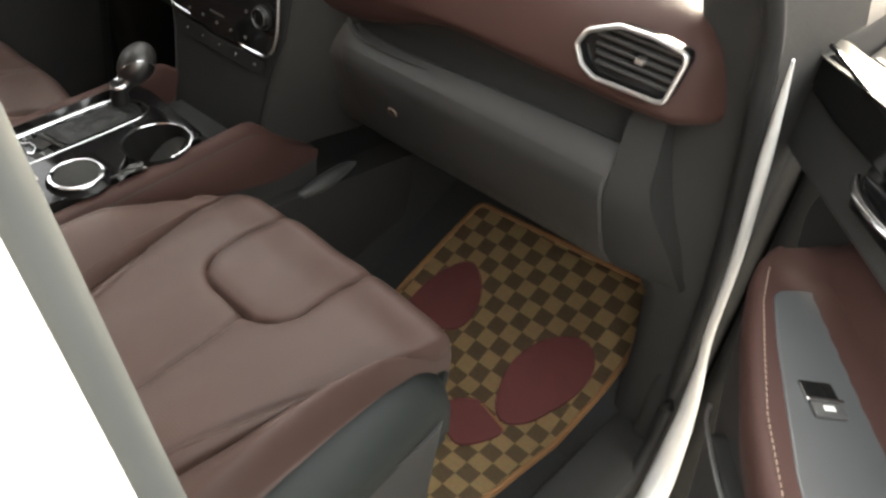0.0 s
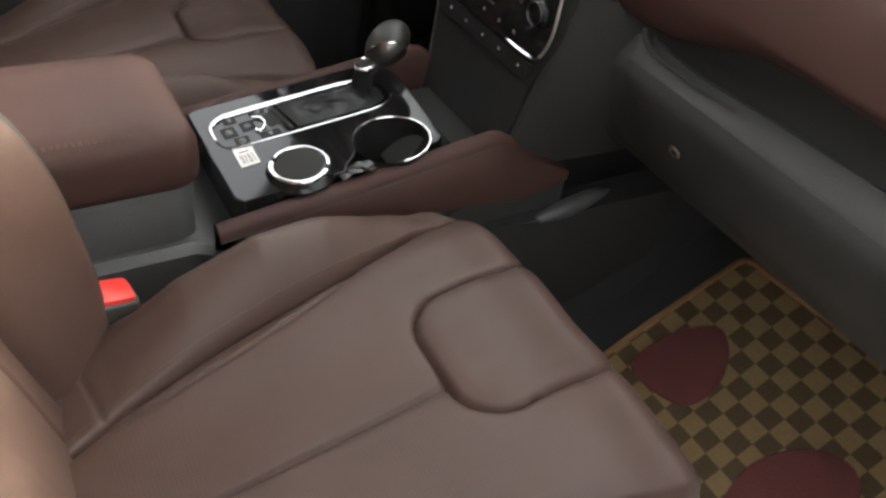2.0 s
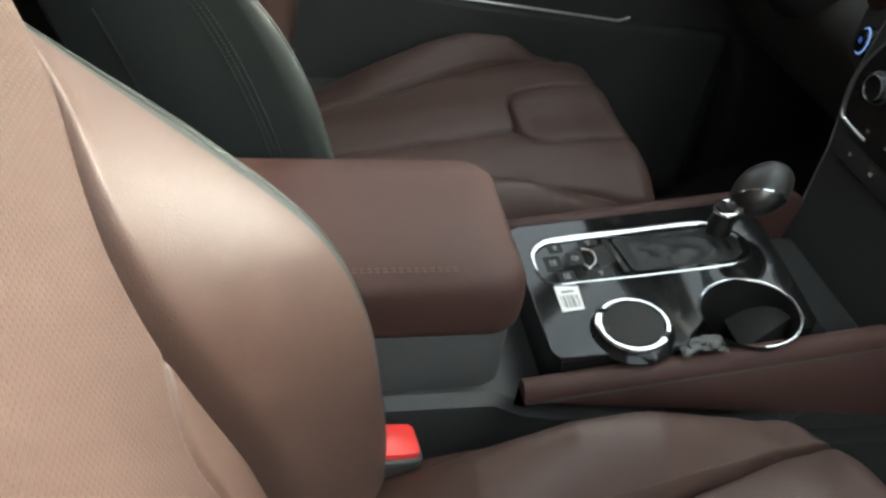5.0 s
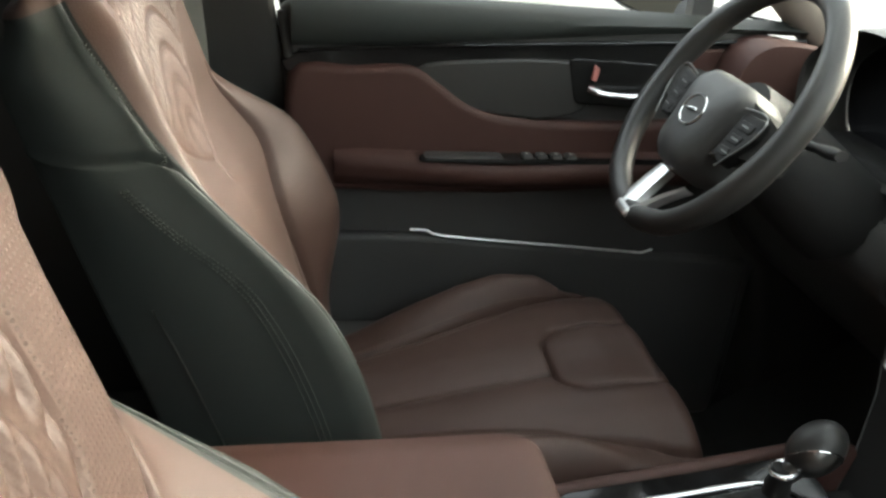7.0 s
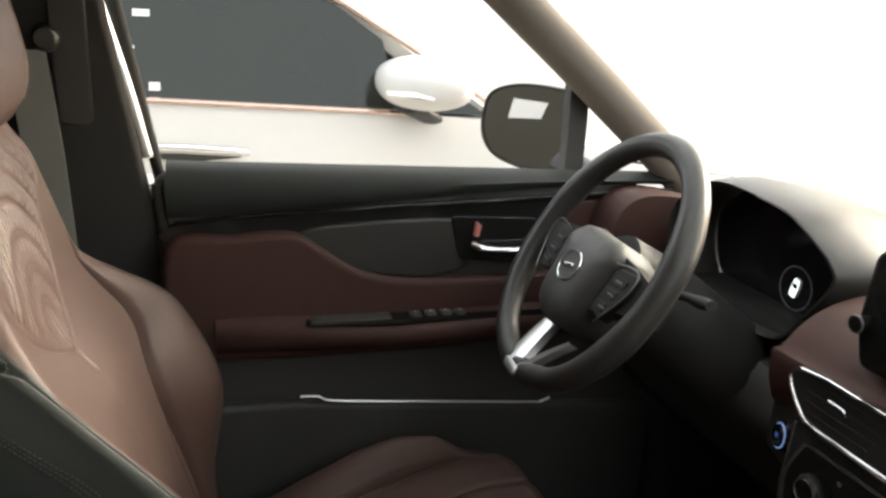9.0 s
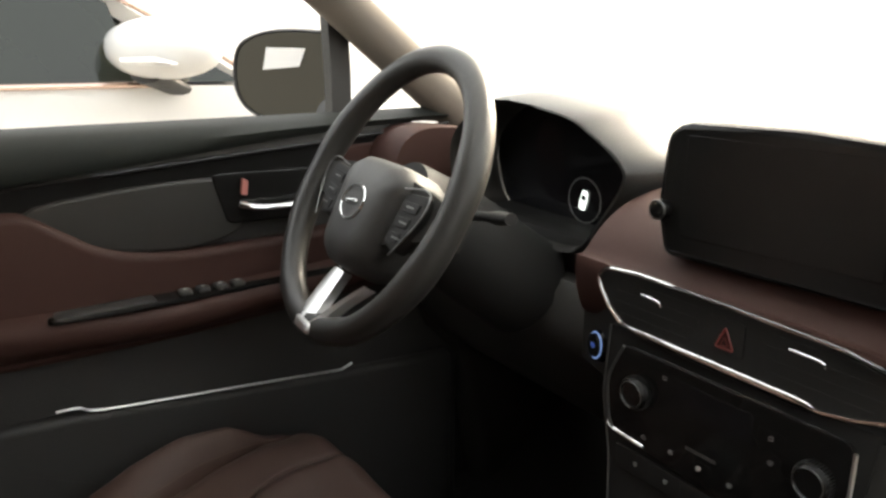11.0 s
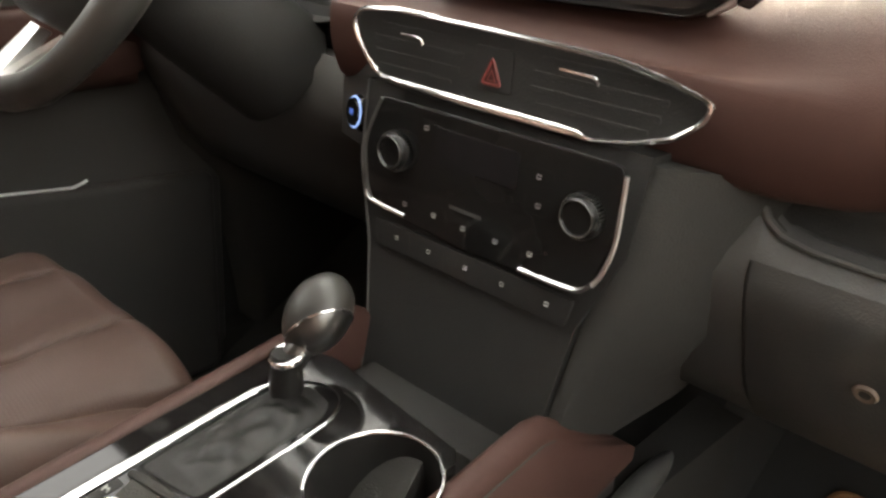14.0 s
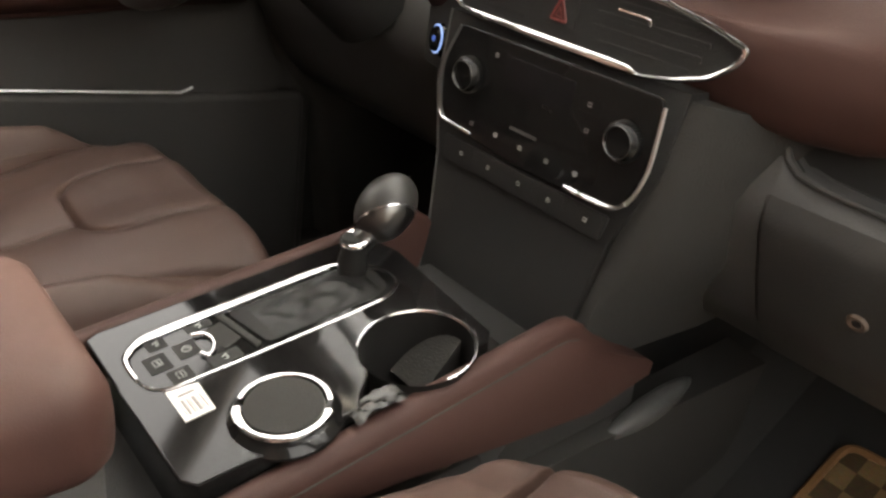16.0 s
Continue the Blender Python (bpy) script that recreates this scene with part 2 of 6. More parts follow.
def tube(path, r, closed=False, n=8, flat=1.0, up=(0, 0, 1), put=None):
    """A rod along a path; r may be a list; flat squeezes it along the side that faces up."""
    path = [Vector(p) for p in path]
    k = len(path)
    rings = []
    for i, p in enumerate(path):
        a = path[i - 1] if closed or i else p
        b = path[(i + 1) % k] if closed or i < k - 1 else p
        d = (b - a).normalized()
        u = d.cross(Vector(up))
        u = u.normalized() if u.length > 1e-4 else Vector((1, 0, 0))
        w = u.cross(d).normalized()
        ri = r[i] if isinstance(r, (list, tuple)) else r
        rings.append([p + u * ri * math.cos(2 * math.pi * j / n) + w * ri * flat * math.sin(2 * math.pi * j / n) for j in range(n)])
    if closed:
        rings.append(rings[0])
        bm = loft(rings, cap=False, put=put)
        bmesh.ops.remove_doubles(bm, verts=bm.verts, dist=1e-6)
        return bm
    return loft(rings, put=put)


def lathe(profile, n=32, put=None):
    """A turned body: (radius, height) pairs round z."""
    bm = loft([[(r * math.cos(2 * math.pi * i / n), r * math.sin(2 * math.pi * i / n), z) for i in range(n)] for r, z in profile], cap=False, put=put)
    bmesh.ops.remove_doubles(bm, verts=bm.verts, dist=1e-6)
    return bm


def box(x0, x1, y0, y1, z0, z1, r=0.004, put=None):
    """A box with rounded edges."""
    w, d = (x1 - x0) / 2, (y1 - y0) / 2
    r = min(r, w * 0.9, d * 0.9, (z1 - z0) * 0.45)
    base = rounded([(-w, -d), (w, -d), (w, d), (-w, d)], r * 1.7, 3)
    rings = []
    for s, h in ((r, z0), (r * 0.3, z0 + r * 0.3), (0, z0 + r), (0, z1 - r), (r * 0.3, z1 - r * 0.3), (r, z1)):
        rings.append([((x0 + x1) / 2 + x * (w - s) / w, (y0 + y1) / 2 + y * (d - s) / d, h) for x, y in base])
    return loft(rings, put=put)


def merge(*bms):
    out = bmesh.new()
    for b in bms:
        me = bpy.data.meshes.new("tmp")
        b.to_mesh(me)
        b.free()
        out.from_mesh(me)
        bpy.data.meshes.remove(me)
    return out


def patchwork(nu, nv, func, region):
    """A grid of points func(i, j), split into one bmesh for each value of region(i, j) of its faces."""
    pts = [[func(i, j) for j in range(nv + 1)] for i in range(nu + 1)]
    made = {}
    for i in range(nu):
        for j in range(nv):
            key = region(i, j)
            if key is None:
                continue
            bm, vs = made.setdefault(key, (bmesh.new(), {}))
            q = []
            for a, b in ((i, j), (i + 1, j), (i + 1, j + 1), (i, j + 1)):
                if (a, b) not in vs:
                    vs[a, b] = bm.verts.new(pts[a][b])
                q.append(vs[a, b])
            bm.faces.new(q)
    return {k: v[0] for k, v in made.items()}


def axes(origin, ex, ey):
    """A pose from an origin and two directions; the third stands square to both."""
    ex = Vector(ex).normalized()
    ez = ex.cross(Vector(ey)).normalized()
    ey = ez.cross(ex)
    m = Matrix((ex, ey, ez)).transposed().to_4x4()
    m.translation = origin
    return m


def bump(x, c, w):
    return math.exp(-((x - c) / w) ** 2)


def step(a, b, x):
    t = min(1, max(0, (x - a) / (b - a)))
    return t * t * (3 - 2 * t)


# plates on the dashboard lie in x (right) and z (up), facing the seats
def wall_pose(y, lean=0):
    return Matrix.Translation((0, y, 0)) @ pose(0, 0, 0, 90 + lean, 0, 0)

# ---- the setting: ground, cabin shell ----
bm = bmesh.new()
bmesh.ops.create_grid(bm, x_segments=2, y_segments=2, size=300)
structure("ground", bm, concrete, "pale grey concrete ground under the parked cars", smooth=False)


def floor_z(y):
    return 0.432 + 0.60 * max(0, y - 0.93)


rings = []
for y in [-1.6, 0.0, 0.6, 0.9, 0.93, 0.96, 1.05, 1.1, 1.2, 1.35, 1.5]:
    z = floor_z(y)
    rings.append([(-0.80, y, z), (-0.16, y, z), (-0.12, y, z + 0.16), (0.12, y, z + 0.16), (0.16, y, z), (0.80, y, z), (0.80, y, z - 0.1), (-0.80, y, z - 0.1)])
structure("floor", loft(rings), carpet, "black carpeted cabin floor rising to the toe board", angle=30)
structure("firewall", box(-0.82, 0.82, 1.42, 1.5, 0.45, 1.16, 0.01), plastic, "black wall behind the dashboard")
# sills
for side in (-1, 1):
    xs = sorted((side * 0.70, side * 0.80))
    structure("sill_trim", box(xs[0], xs[1], -0.9, 1.1, 0.40, 0.50, 0.02), matt_black, "black plastic door sill trim")
    xs = sorted((side * 0.80, side * 0.90))
    structure("sill", box(xs[0], xs[1], -0.9, 0.92, 0.26, 0.46, 0.03), white_paint, "white painted door sill")
# roof, headliner, rear wall
structure("ceiling", loft([[(-0.62, y, z), (0.62, y, z), (0.56, y, z + 0.03), (-0.56, y, z + 0.03)] for y, z in ((-1.7, 1.6), (-0.6, 1.665), (0.1, 1.66), (0.42, 1.60))]), liner, "beige fabric headliner")
structure("roof", loft([[(-0.66, y, z), (0.66, y, z), (0.5, y, z + 0.05), (-0.5, y, z + 0.05)] for y, z in ((-1.75, 1.63), (-0.6, 1.7), (0.1, 1.695), (0.46, 1.63))]), white_paint, "white painted car roof")
structure("rear_wall", box(-0.8, 0.8, -1.7, -1.62, 0.4, 1.62, 0.02), plastic, "dark rear end of the cabin")
for side in (-1, 1):
    structure("rear_glass", loft([[(side * 0.80, y, 1.235), (side * 0.79, y, 1.235), (side * (0.655 if y > -1.5 else 0.64), y, 1.64), (side * (0.665 if y > -1.5 else 0.65), y, 1.64)] for y in (-1.64, -1.0, -0.05 + 0.0)]), tint, "dark tinted rear side window", angle=20)
structure("rear_bench", box(-0.66, 0.66, -1.25, -0.75, 0.45, 0.85, 0.05), leather, "brown leather rear bench")


def pillar(name, path, w, d, mat, label):
    """A post of elliptic section along a path, w wide along y and d thick along x."""
    rings = []
    for p in spline(path, 6):
        rings.append([(p[0] + d * math.cos(a), p[1] + w * math.sin(a), p[2]) for a in [2 * math.pi * k / 14 for k in range(14)]])
    return structure(name, loft(rings), mat, label)


# windscreen pillars
pillar("pillar_a_1", [(-0.72, 1.10, 1.12), (-0.715, 0.88, 1.30), (-0.70, 0.70, 1.44), (-0.64, 0.46, 1.60), (-0.6, 0.3, 1.66)], 0.055, 0.035, liner, "beige trimmed windscreen pillar")
# same pillar mirrored, in a darker colour than the beige left one
pillar("pillar_a_2", [(0.72, 1.10, 1.12), (0.715, 0.88, 1.30), (0.70, 0.70, 1.44), (0.64, 0.46, 1.60), (0.6, 0.3, 1.66)], 0.055, 0.035, plastic_grey, "windscreen pillar coloured darker than the left one")
# centre pillars: trim inside, painted metal outside, rubber seal along the door opening
for side, k in ((-1, 1), (1, 2)):
    ring = []
    trim, skin, seal, rear = [], [], [], []
    for z in (0.45, 0.7, 1.0, 1.2, 1.4, 1.66):
        x = side * (0.845 - 0.196 * (z - 1.0) - (0.12 * max(0, 0.9 - z) if z < 0.9 else 0) * 0)
        y = 0.166 - 0.171 * (z - 1.0)
        if z < 1.0:
            x, y = side * 0.845, 0.166 - 0.1 * (z - 1.0)
        i = side * -1
        front = 0.050 if side < 0 else 0.03
        trim.append([(x + i * 0.115, y - front - 0.008, z), (x + i * 0.112, y - front - 0.002, z), (x + i * 0.105, y - front + 0.003, z), (x + i * 0.045, y - (0.062 if side < 0 else 0.012), z), (x + i * 0.045, y - 0.17, z), (x + i * 0.115, y - 0.16, z)])
        lip = 0.015 if side > 0 else 0.08
        skin.append([(x + i * 0.04, y - lip, z), (x - i * 0.004, y - lip - 0.002, z), (x - i * 0.01, y - lip - 0.008, z), (x - i * 0.03, y - 0.20, z), (x + i * 0.04, y - 0.20, z)])
        seal.append((x + i * 0.022, y - 0.009, z) if side > 0 else (-0.745, 0.068 - 0.205 * (z - 1.352), z))
        rear.append([(x - i * 0.032, y - 0.03, z), (x - i * 0.04, y - 0.21, z), (x - i * 0.05, y - 0.95, z), (x - i * 0.0, y - 0.95, z), (x - i * 0.0, y - 0.21, z)])
    structure(f"pillar_b_{k}", loft(trim), matt_black, "dark grey plastic centre pillar trim", angle=30)
    # the left skin gets dark plastic, the right one white paint
    structure(f"pillar_skin_{k}", loft(skin), white_paint if side > 0 else plastic, "white painted centre pillar" if side > 0 else "centre pillar skin coloured dark, unlike the white right one", angle=30)
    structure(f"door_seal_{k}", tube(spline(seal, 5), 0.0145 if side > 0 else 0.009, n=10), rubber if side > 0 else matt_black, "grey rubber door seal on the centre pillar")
    structure(f"rear_door_{k}", loft([r for r in rear if r[0][2] < 1.25]), white_paint, "white painted rear door skin", angle=30)

for side, k in ((-1, 1), (1, 2)):
    xs = sorted((side * 0.76, side * 0.79))
    structure(f"rear_trim_{k}", box(xs[0], xs[1], -1.6, -0.06, 0.45, 1.245, 0.01), plastic, "black inner trim of the rear door")

# unseen walls added on the passenger's side and behind, to close out light
structure("added_wall_east", box(4.2, 4.4, -6.0, 9.0, 0.0, 2.6, 0.02), concrete, "unseen plain grey wall added to cut light from the right")
structure("added_wall_south", box(-6.0, 4.2, -6.2, -6.0, 0.0, 2.6, 0.02), concrete, "unseen plain grey wall added to close off the rear")

# windscreen
bm = bmesh.new()
vs = [bm.verts.new(p) for p in ((-0.66, 1.22, 1.14), (0.66, 1.22, 1.14), (0.58, 0.44, 1.625), (-0.58, 0.44, 1.625))]
bm.faces.new(vs)
bmesh.ops.solidify(bm, geom=bm.faces[:], thickness=0.005)
w = structure("windshield", bm, glass, "clear raked windscreen glass", smooth=False)
w.visible_shadow = False
structure("cowl", box(-0.74, 0.74, 1.18, 1.36, 1.08, 1.135, 0.01), plastic, "black cowl under the windscreen")
structure("bonnet", loft([[(-0.8, y, z - 0.03), (-0.5, y, z), (0.5, y, z), (0.8, y, z - 0.03), (0.8, y, z - 0.3), (-0.8, y, z - 0.3)] for y, z in ((1.38, 1.10), (1.8, 1.06), (2.2, 0.98))]), white_paint, "white painted bonnet", angle=30)

# ---- seats ----


def car_seat(name, cx, dy, dz, KH, fold, flare, outer, label):
    """A front seat: cushion and backrest as quilted skins, headrest on two posts."""
    seat = thing(name, label, "car seat", "front seats", (cx, 0.35 + dy, 0.45))

    # cushion: columns run across, rows from the rear (j = 0) to the nose and down its face
    NU, NV = 250, 230
    Y0, Y1 = 0.10, 0.59
    KY = (0.10, 0.20, 0.28, 0.36, 0.43, 0.50, 0.55, 0.59)
    KE = (0.105, 0.115, 0.130, 0.150, 0.166, 0.184, 0.198, 0.206)
    KI = (0.062, 0.106, 0.127, 0.142, 0.152, 0.168, 0.182, 0.190)   # the side towards the console
    inner = -1 if cx > 0 else 1
    KB = (-0.030, -0.014, 0.014, 0.034, 0.038, 0.026, 0.000, -0.012)
    KC = (-0.034, -0.010, 0.033, 0.047, 0.035, 0.008, -0.008, -0.014)   # bolster towards the console

    def rim(u, y):
        # signed distance to the patch outline (negative inside)
        px, py = abs(u) - 0.030, max(0, 0.515 - y) - 0.010
        qx, qy = max(px, 0), max(py, 0)
        return math.hypot(qx, qy) + min(max(px, py), 0) - 0.046

    def place(i, j):
        s = -1 + 2 * i / NU
        v = j / NV
        y = Y0 + (Y1 - Y0) * min(1, v / 0.86)
        edge = float(np.interp(y, KY, KI if s * inner > 0 else KE))
        a = abs(s)
        HW = outer if s > 0 else 0.25
        u = edge * a / 0.64 if a <= 0.64 else edge + (HW - edge) * (a - 0.64) / 0.36
        return (u if s > 0 else -u), y, edge, v

    def cushion(i, j):
        u, y, edge, v = place(i, j)
        a = abs(u)
        HW = outer if u > 0 else 0.25
        z = 0.778 + 0.196 * (y - Y0) - 0.010 * step(0.53, 0.59, y)
        if a > edge:
            q = (a - edge) / (HW - edge)
            b = float(np.interp(y, KY, KC if u * inner > 0 else KB))
            z += b * math.sin(math.pi / 2 * min(1, q * 1.9))
            if u * inner > 0:
                z -= 0.0025 * bump(y, 0.185 - 0.1 * q * (HW - edge), 0.0032) * step(1.0, 0.75, q)
            z -= (0.035 + max(b, 0)) * step(0.45, 1.0, q) ** 1.6 * (1 if HW > 0.22 else 0.7)
        z -= 0.015 * bump(a, edge, 0.0042) + 0.007 * bump(a, edge, 0.020)
        # one seam down the middle, and a fine crease leaving the bolster seam and meeting it again
        w = rim(u, y)
        z -= (0.0060 * bump(u, 0.021, 0.0026) + 0.0045 * bump(u, 0.021, 0.013)) * step(-0.004, 0.004, w)
        gap = 0.022 * math.sin(math.pi * min(1, max(0, (y - 0.16) / 0.30))) ** 0.7
        z -= 0.0040 * bump(a, edge - gap, 0.0024) * step(0.155, 0.20, y) * step(0.48, 0.44, y)
        z -= (0.020 if HW > 0.22 else 0.004) * step(0.12, 0.21, a) * step(0.40, 0.58, y)
        z += 0.005 * bump(u, -0.045, 0.04) + 0.005 * bump(u, 0.085, 0.04)
        z -= 0.0085 * bump(w, 0, 0.0026) + 0.002 * bump(w, 0, 0.011)
        z += 0.0015 * step(0.0, -0.02, w)
        z += 0.0018 * noise.noise((u * 14, y * 9, dz * 50 + 3)) + 0.0008 * noise.noise((u * 40, y * 22, 1 + cx))
        if v >= 0.86:
            t = (v - 0.86) / 0.14
            r = 0.026
            if t < 0.5:
                an = math.pi / 2 * t / 0.5
                y, z = Y1 + r * math.sin(an), z - r * (1 - math.cos(an))
            else:
                y, z = Y1 + r - 0.012 * (t - 0.5) * 2, z - r - 0.075 * (t - 0.5) * 2
        if a > 0.19:
            y -= (0.055 if HW > 0.22 else 0.02) * min(1, (a - 0.19) / 0.06) ** 2 * step(0.45, 0.59, y)
        return Vector((cx + u, y + dy, z + dz))

    def region(i, j):
        u, y, edge, v = place(i + 0.5, j + 0.5)
        s = abs(-1 + 2 * (i + 0.5) / NU)
        f = v / 0.86
        if f > 1.09:
            return "front"
        if s > 0.64 and f < 1.0:
            return "bolster_l" if u < 0 else "bolster_r"
        if rim(u, y) < 0 and f <= 1:
            return "patch"
        return "insert"

    made = patchwork(NU, NV, cushion, region)
    body = part("cushion", made.pop("insert"), leather_holes_flat, seat, angle=180)
    part("front_patch", made.pop("patch"), leather, body, "smooth rounded leather patch", angle=180)
    part("side_bolster", made.pop("bolster_l"), leather, body, angle=180)
    part("side_bolster", made.pop("bolster_r"), leather, body, angle=180)
    part("front_facing", made.pop("front"), leather_dark, body, "dark green-black leather front", angle=180)
    # stitches beside the bolster seams
    for sgn in (-1, 1):
        bms = []
        for j in range(6, int(NV * 0.80)):
            i = (1 + sgn * 0.675) / 2 * NU
            p, q, mid = cushion(i, j), cushion(i, j + 0.55), cushion(i, j + 0.28)
            up = Vector((0, 0, 0.0009))
            bms.append(tube([p + up * 0.2, mid + up, q + up * 0.2], 0.0006, n=4))
        tagged(part("stitching", merge(*bms), thread_brown, body, "fine stitches beside the bolster seam"), kind="stuff")
    # dark leather sides under the cushion, following its upper edge
    for s in (-1, 1):
        rings = []
        for k in range(25):
            f = k / 24
            top = cushion(NU if s > 0 else 0, int(f * 0.86 * NV))
            x, y, z = top
            out = 0.006 + 0.012 * math.sin(math.pi * f) + (0.022 if s > 0 and outer < 0.22 else 0)
            rings.append([(x - s * 0.03, y, z - 0.004), (x - s * 0.002, y, z - 0.006), (x + s * out, y, z - 0.03), (x + s * out * 1.2, y, z - 0.07), (x + s * out, y, z - 0.078), (x + s * out * 1.1, y, z - 0.086), (x + s * out * 0.6, y, z - 0.13), (x - s * 0.03, y, z - 0.13)])
        x, y, z = top
        rings.append([(x - s * 0.05, y + 0.04, z - 0.02), (x - s * 0.04, y + 0.045, z - 0.025), (x - s * 0.03, y + 0.05, z - 0.04), (x - s * 0.03, y + 0.05, z - 0.07), (x - s * 0.033, y + 0.045, z - 0.078), (x - s * 0.03, y + 0.048, z - 0.086), (x - s * 0.035, y + 0.04, z - 0.13), (x - s * 0.06, y + 0.03, z - 0.13)])
        part("side_panel", loft(rings), leather_dark, seat, "dark green-black leather side", angle=60)
    part("seat_base", loft([[(cx + x, y + dy, z + dz * (z > 0.5)) for x, y in rounded([(-0.25, 0.10), (0.25, 0.10), (0.25, 0.585), (-0.25, 0.585)], 0.05)] for z in (0.50, 0.60, 0.74, 0.77)]), plastic, seat, "black plastic seat base")
    for s in (-1, 1):
        part("seat_rail", box(cx + s * 0.2 - 0.02, cx + s * 0.2 + 0.02, 0.0 + dy, 0.62 + dy, 0.42, 0.51, 0.006), plastic, seat, "dark steel seat rail")

    # backrest: rings round the body, from the bottom up
    NR, NH = 460, 340
    KZ = (0.72, 0.80, 0.887, 0.93, 1.0, 1.05, 1.094, 1.12, 1.15, 1.187, 1.222, 1.26, 1.40)

    KW = (0.72, 0.93, 1.0, 1.056, 1.10, 1.13, 1.155, 1.18, 1.22, 1.50)
    VW = (0.155, 0.157, 0.147, 0.140, 0.144, 0.154, 0.174, 0.195, 0.200, 0.200)

    def half_width(zz):
        return sum(float(np.interp(zz + k * 0.008, KW, VW)) for k in (-2, -1, 0, 1, 2)) / 5

    off = 0.015 if cx < 0 else 0.0   # the quilting sits nearer the console on the driver's seat

    def centre_half(zz):
        # half the width of the quilted middle field, rounded below
        if cx < 0:
            return 0.145 * (1 - math.exp(-max(0, zz - 1.185) / 0.055)) + 0.06 * step(1.30, 1.36, zz)
        return 0.152 * (1 - math.exp(-max(0, zz - 1.163) / 0.017))

    def crease_x(zz):
        return 0.104 + 0.034 * (max(0, zz - 0.985) / 0.065) ** 2

    def back(i, j):
        h = j / NH
        z = 0.72 + 0.68 * h
        y = 0.118 - 0.30 * (z - 0.9)
        W = 0.256 - 0.010 * step(1.10, 1.26, z) - 0.012 * step(1.26, 1.40, z)
        if i < NR / 2:
            W -= 0.026 * step(1.08, 1.40, z)
        zz = z - (fold - 1.31) * 0.9
        wc = half_width(zz) + flare * step(1.1, 1.2, zz)
        hb = sum(float(np.interp(z + k * 0.012, KZ, KH)) for k in (-2, -1, 0, 1, 2)) / 5
        s = -1 + 2 * i / NR
        a = abs(s)
        sg = 1 if s > 0 else -1
        if cx < 0 and s < 0:
            hb -= 0.055 * step(0.99, 0.80, z)   # the door-side wing narrows downwards
        if a < 0.40:
            q = a / 0.40
            x = wc * q
            d = -0.010 * (1 - q * q) + 0.014 * bump(z, 0.90, 0.12) * (1 - q * q)
            d -= 0.016 * bump(x, wc, 0.0045) * step(fold + 0.02, fold - 0.05, z)
            # the quilted middle field: padded bands between stitched arcs
            zc = z - (fold - 1.31) * 0.3
            xc = centre_half(zc)
            px = abs(sg * x - off)
            inside = step(0.0, 0.03 if cx < 0 else 0.012, xc - px) * (1 - step(1.37, 1.40, z))
            r = math.hypot(px, max(0, zc - 1.22))
            f = (r + 0.012) / 0.036 % 1
            rib = math.sin((sg * x + 0.35 * (zz - 1.2)) * 2 * math.pi / 0.0120)
            high = 0.25 + 0.75 * step(0.07, 0.13, r)
            d += inside * (0.003 - 0.0024 * high * bump(f - (f > 0.5), 0, 0.04) + 0.0030 * high * rib * step(0.1, 0.3, f) * step(0.95, 0.7, f))
            d += inside * 0.0007 * noise.noise((x * 30 * sg, z * 22, cx + 4))
            if zc > 1.155:
                d -= (0.002 if cx < 0 else 0.005) * bump(px, xc, 0.0045)
            # the crease that runs down from the side seam
            d -= 0.004 * bump(x, crease_x(zz), 0.0035) * step(1.055, 1.045, zz)
        elif a < 0.80:
            q = (a - 0.40) / 0.40
            x = wc + (W - wc) * (1 - (1 - q) ** 1.3)
            d = hb * math.sin(math.pi * 0.5 * min(1, q / 0.78)) ** 0.85
            if hb < 0 and cx < 0:
                d = hb * min(1, q / 0.78) ** 2
            if q > 0.78:
                d -= max(hb, 0.03) * 0.30 * ((q - 0.78) / 0.22) ** 2
            d -= 0.016 * bump(x, wc, 0.0045) * step(fold + 0.02, fold - 0.05, z)
            d -= 0.0035 * bump(q, 0.7875, 0.02)
        else:
            q = (a - 0.80) / 0.20
            d0 = hb - max(hb, 0.03) * 0.30
            x = W + 0.010 * math.sin(math.pi * min(1, q * 1.3)) if q < 0.75 else W * (1 - (q - 0.75) / 0.25)
            d = d0 - (d0 + 0.125) * min(1, q / 0.75) ** 0.85
        # the fold where wing and shoulder meet
        if a > 0.55:
            up, a0 = (0.20, 0.69) if cx < 0 else (0.05, 0.63)
            d -= 0.013 * bump(z, fold + up * max(0, a - 0.7), 0.0048) * step(a0, a0 + 0.06, a) * step(0.97, 0.88, a)
            d += 0.004 * bump(z, fold + 0.035 + up * max(0, a - 0.7), 0.022) * step(a0 + 0.03, a0 + 0.1, a) * step(0.95, 0.80, a)
        if cx < 0:
            # the upper field lies back behind the console-side edge
            d -= 0.034 * step(1.095, 1.22, z) * (1 if s < 0 else 1 - step(0.30, 0.66, a))
        e = step(0.90, 1.0, h) ** 2
        d += (-0.06 - d) * 0.35 * e
        x *= 1 - 0.07 * e
        if cx < 0 and s < 0:
            x *= 1 - 0.12 * step(1.10, 1.28, z)
        z -= 0.028 * (x / 0.25) ** 2 * h ** 6
        d += 0.0014 * noise.noise((x * 12 * sg, z * 9, cx))
        return Vector((cx + sg * x, y + dy, z + dz)) + Vector((0, 0.958, 0.287)) * d

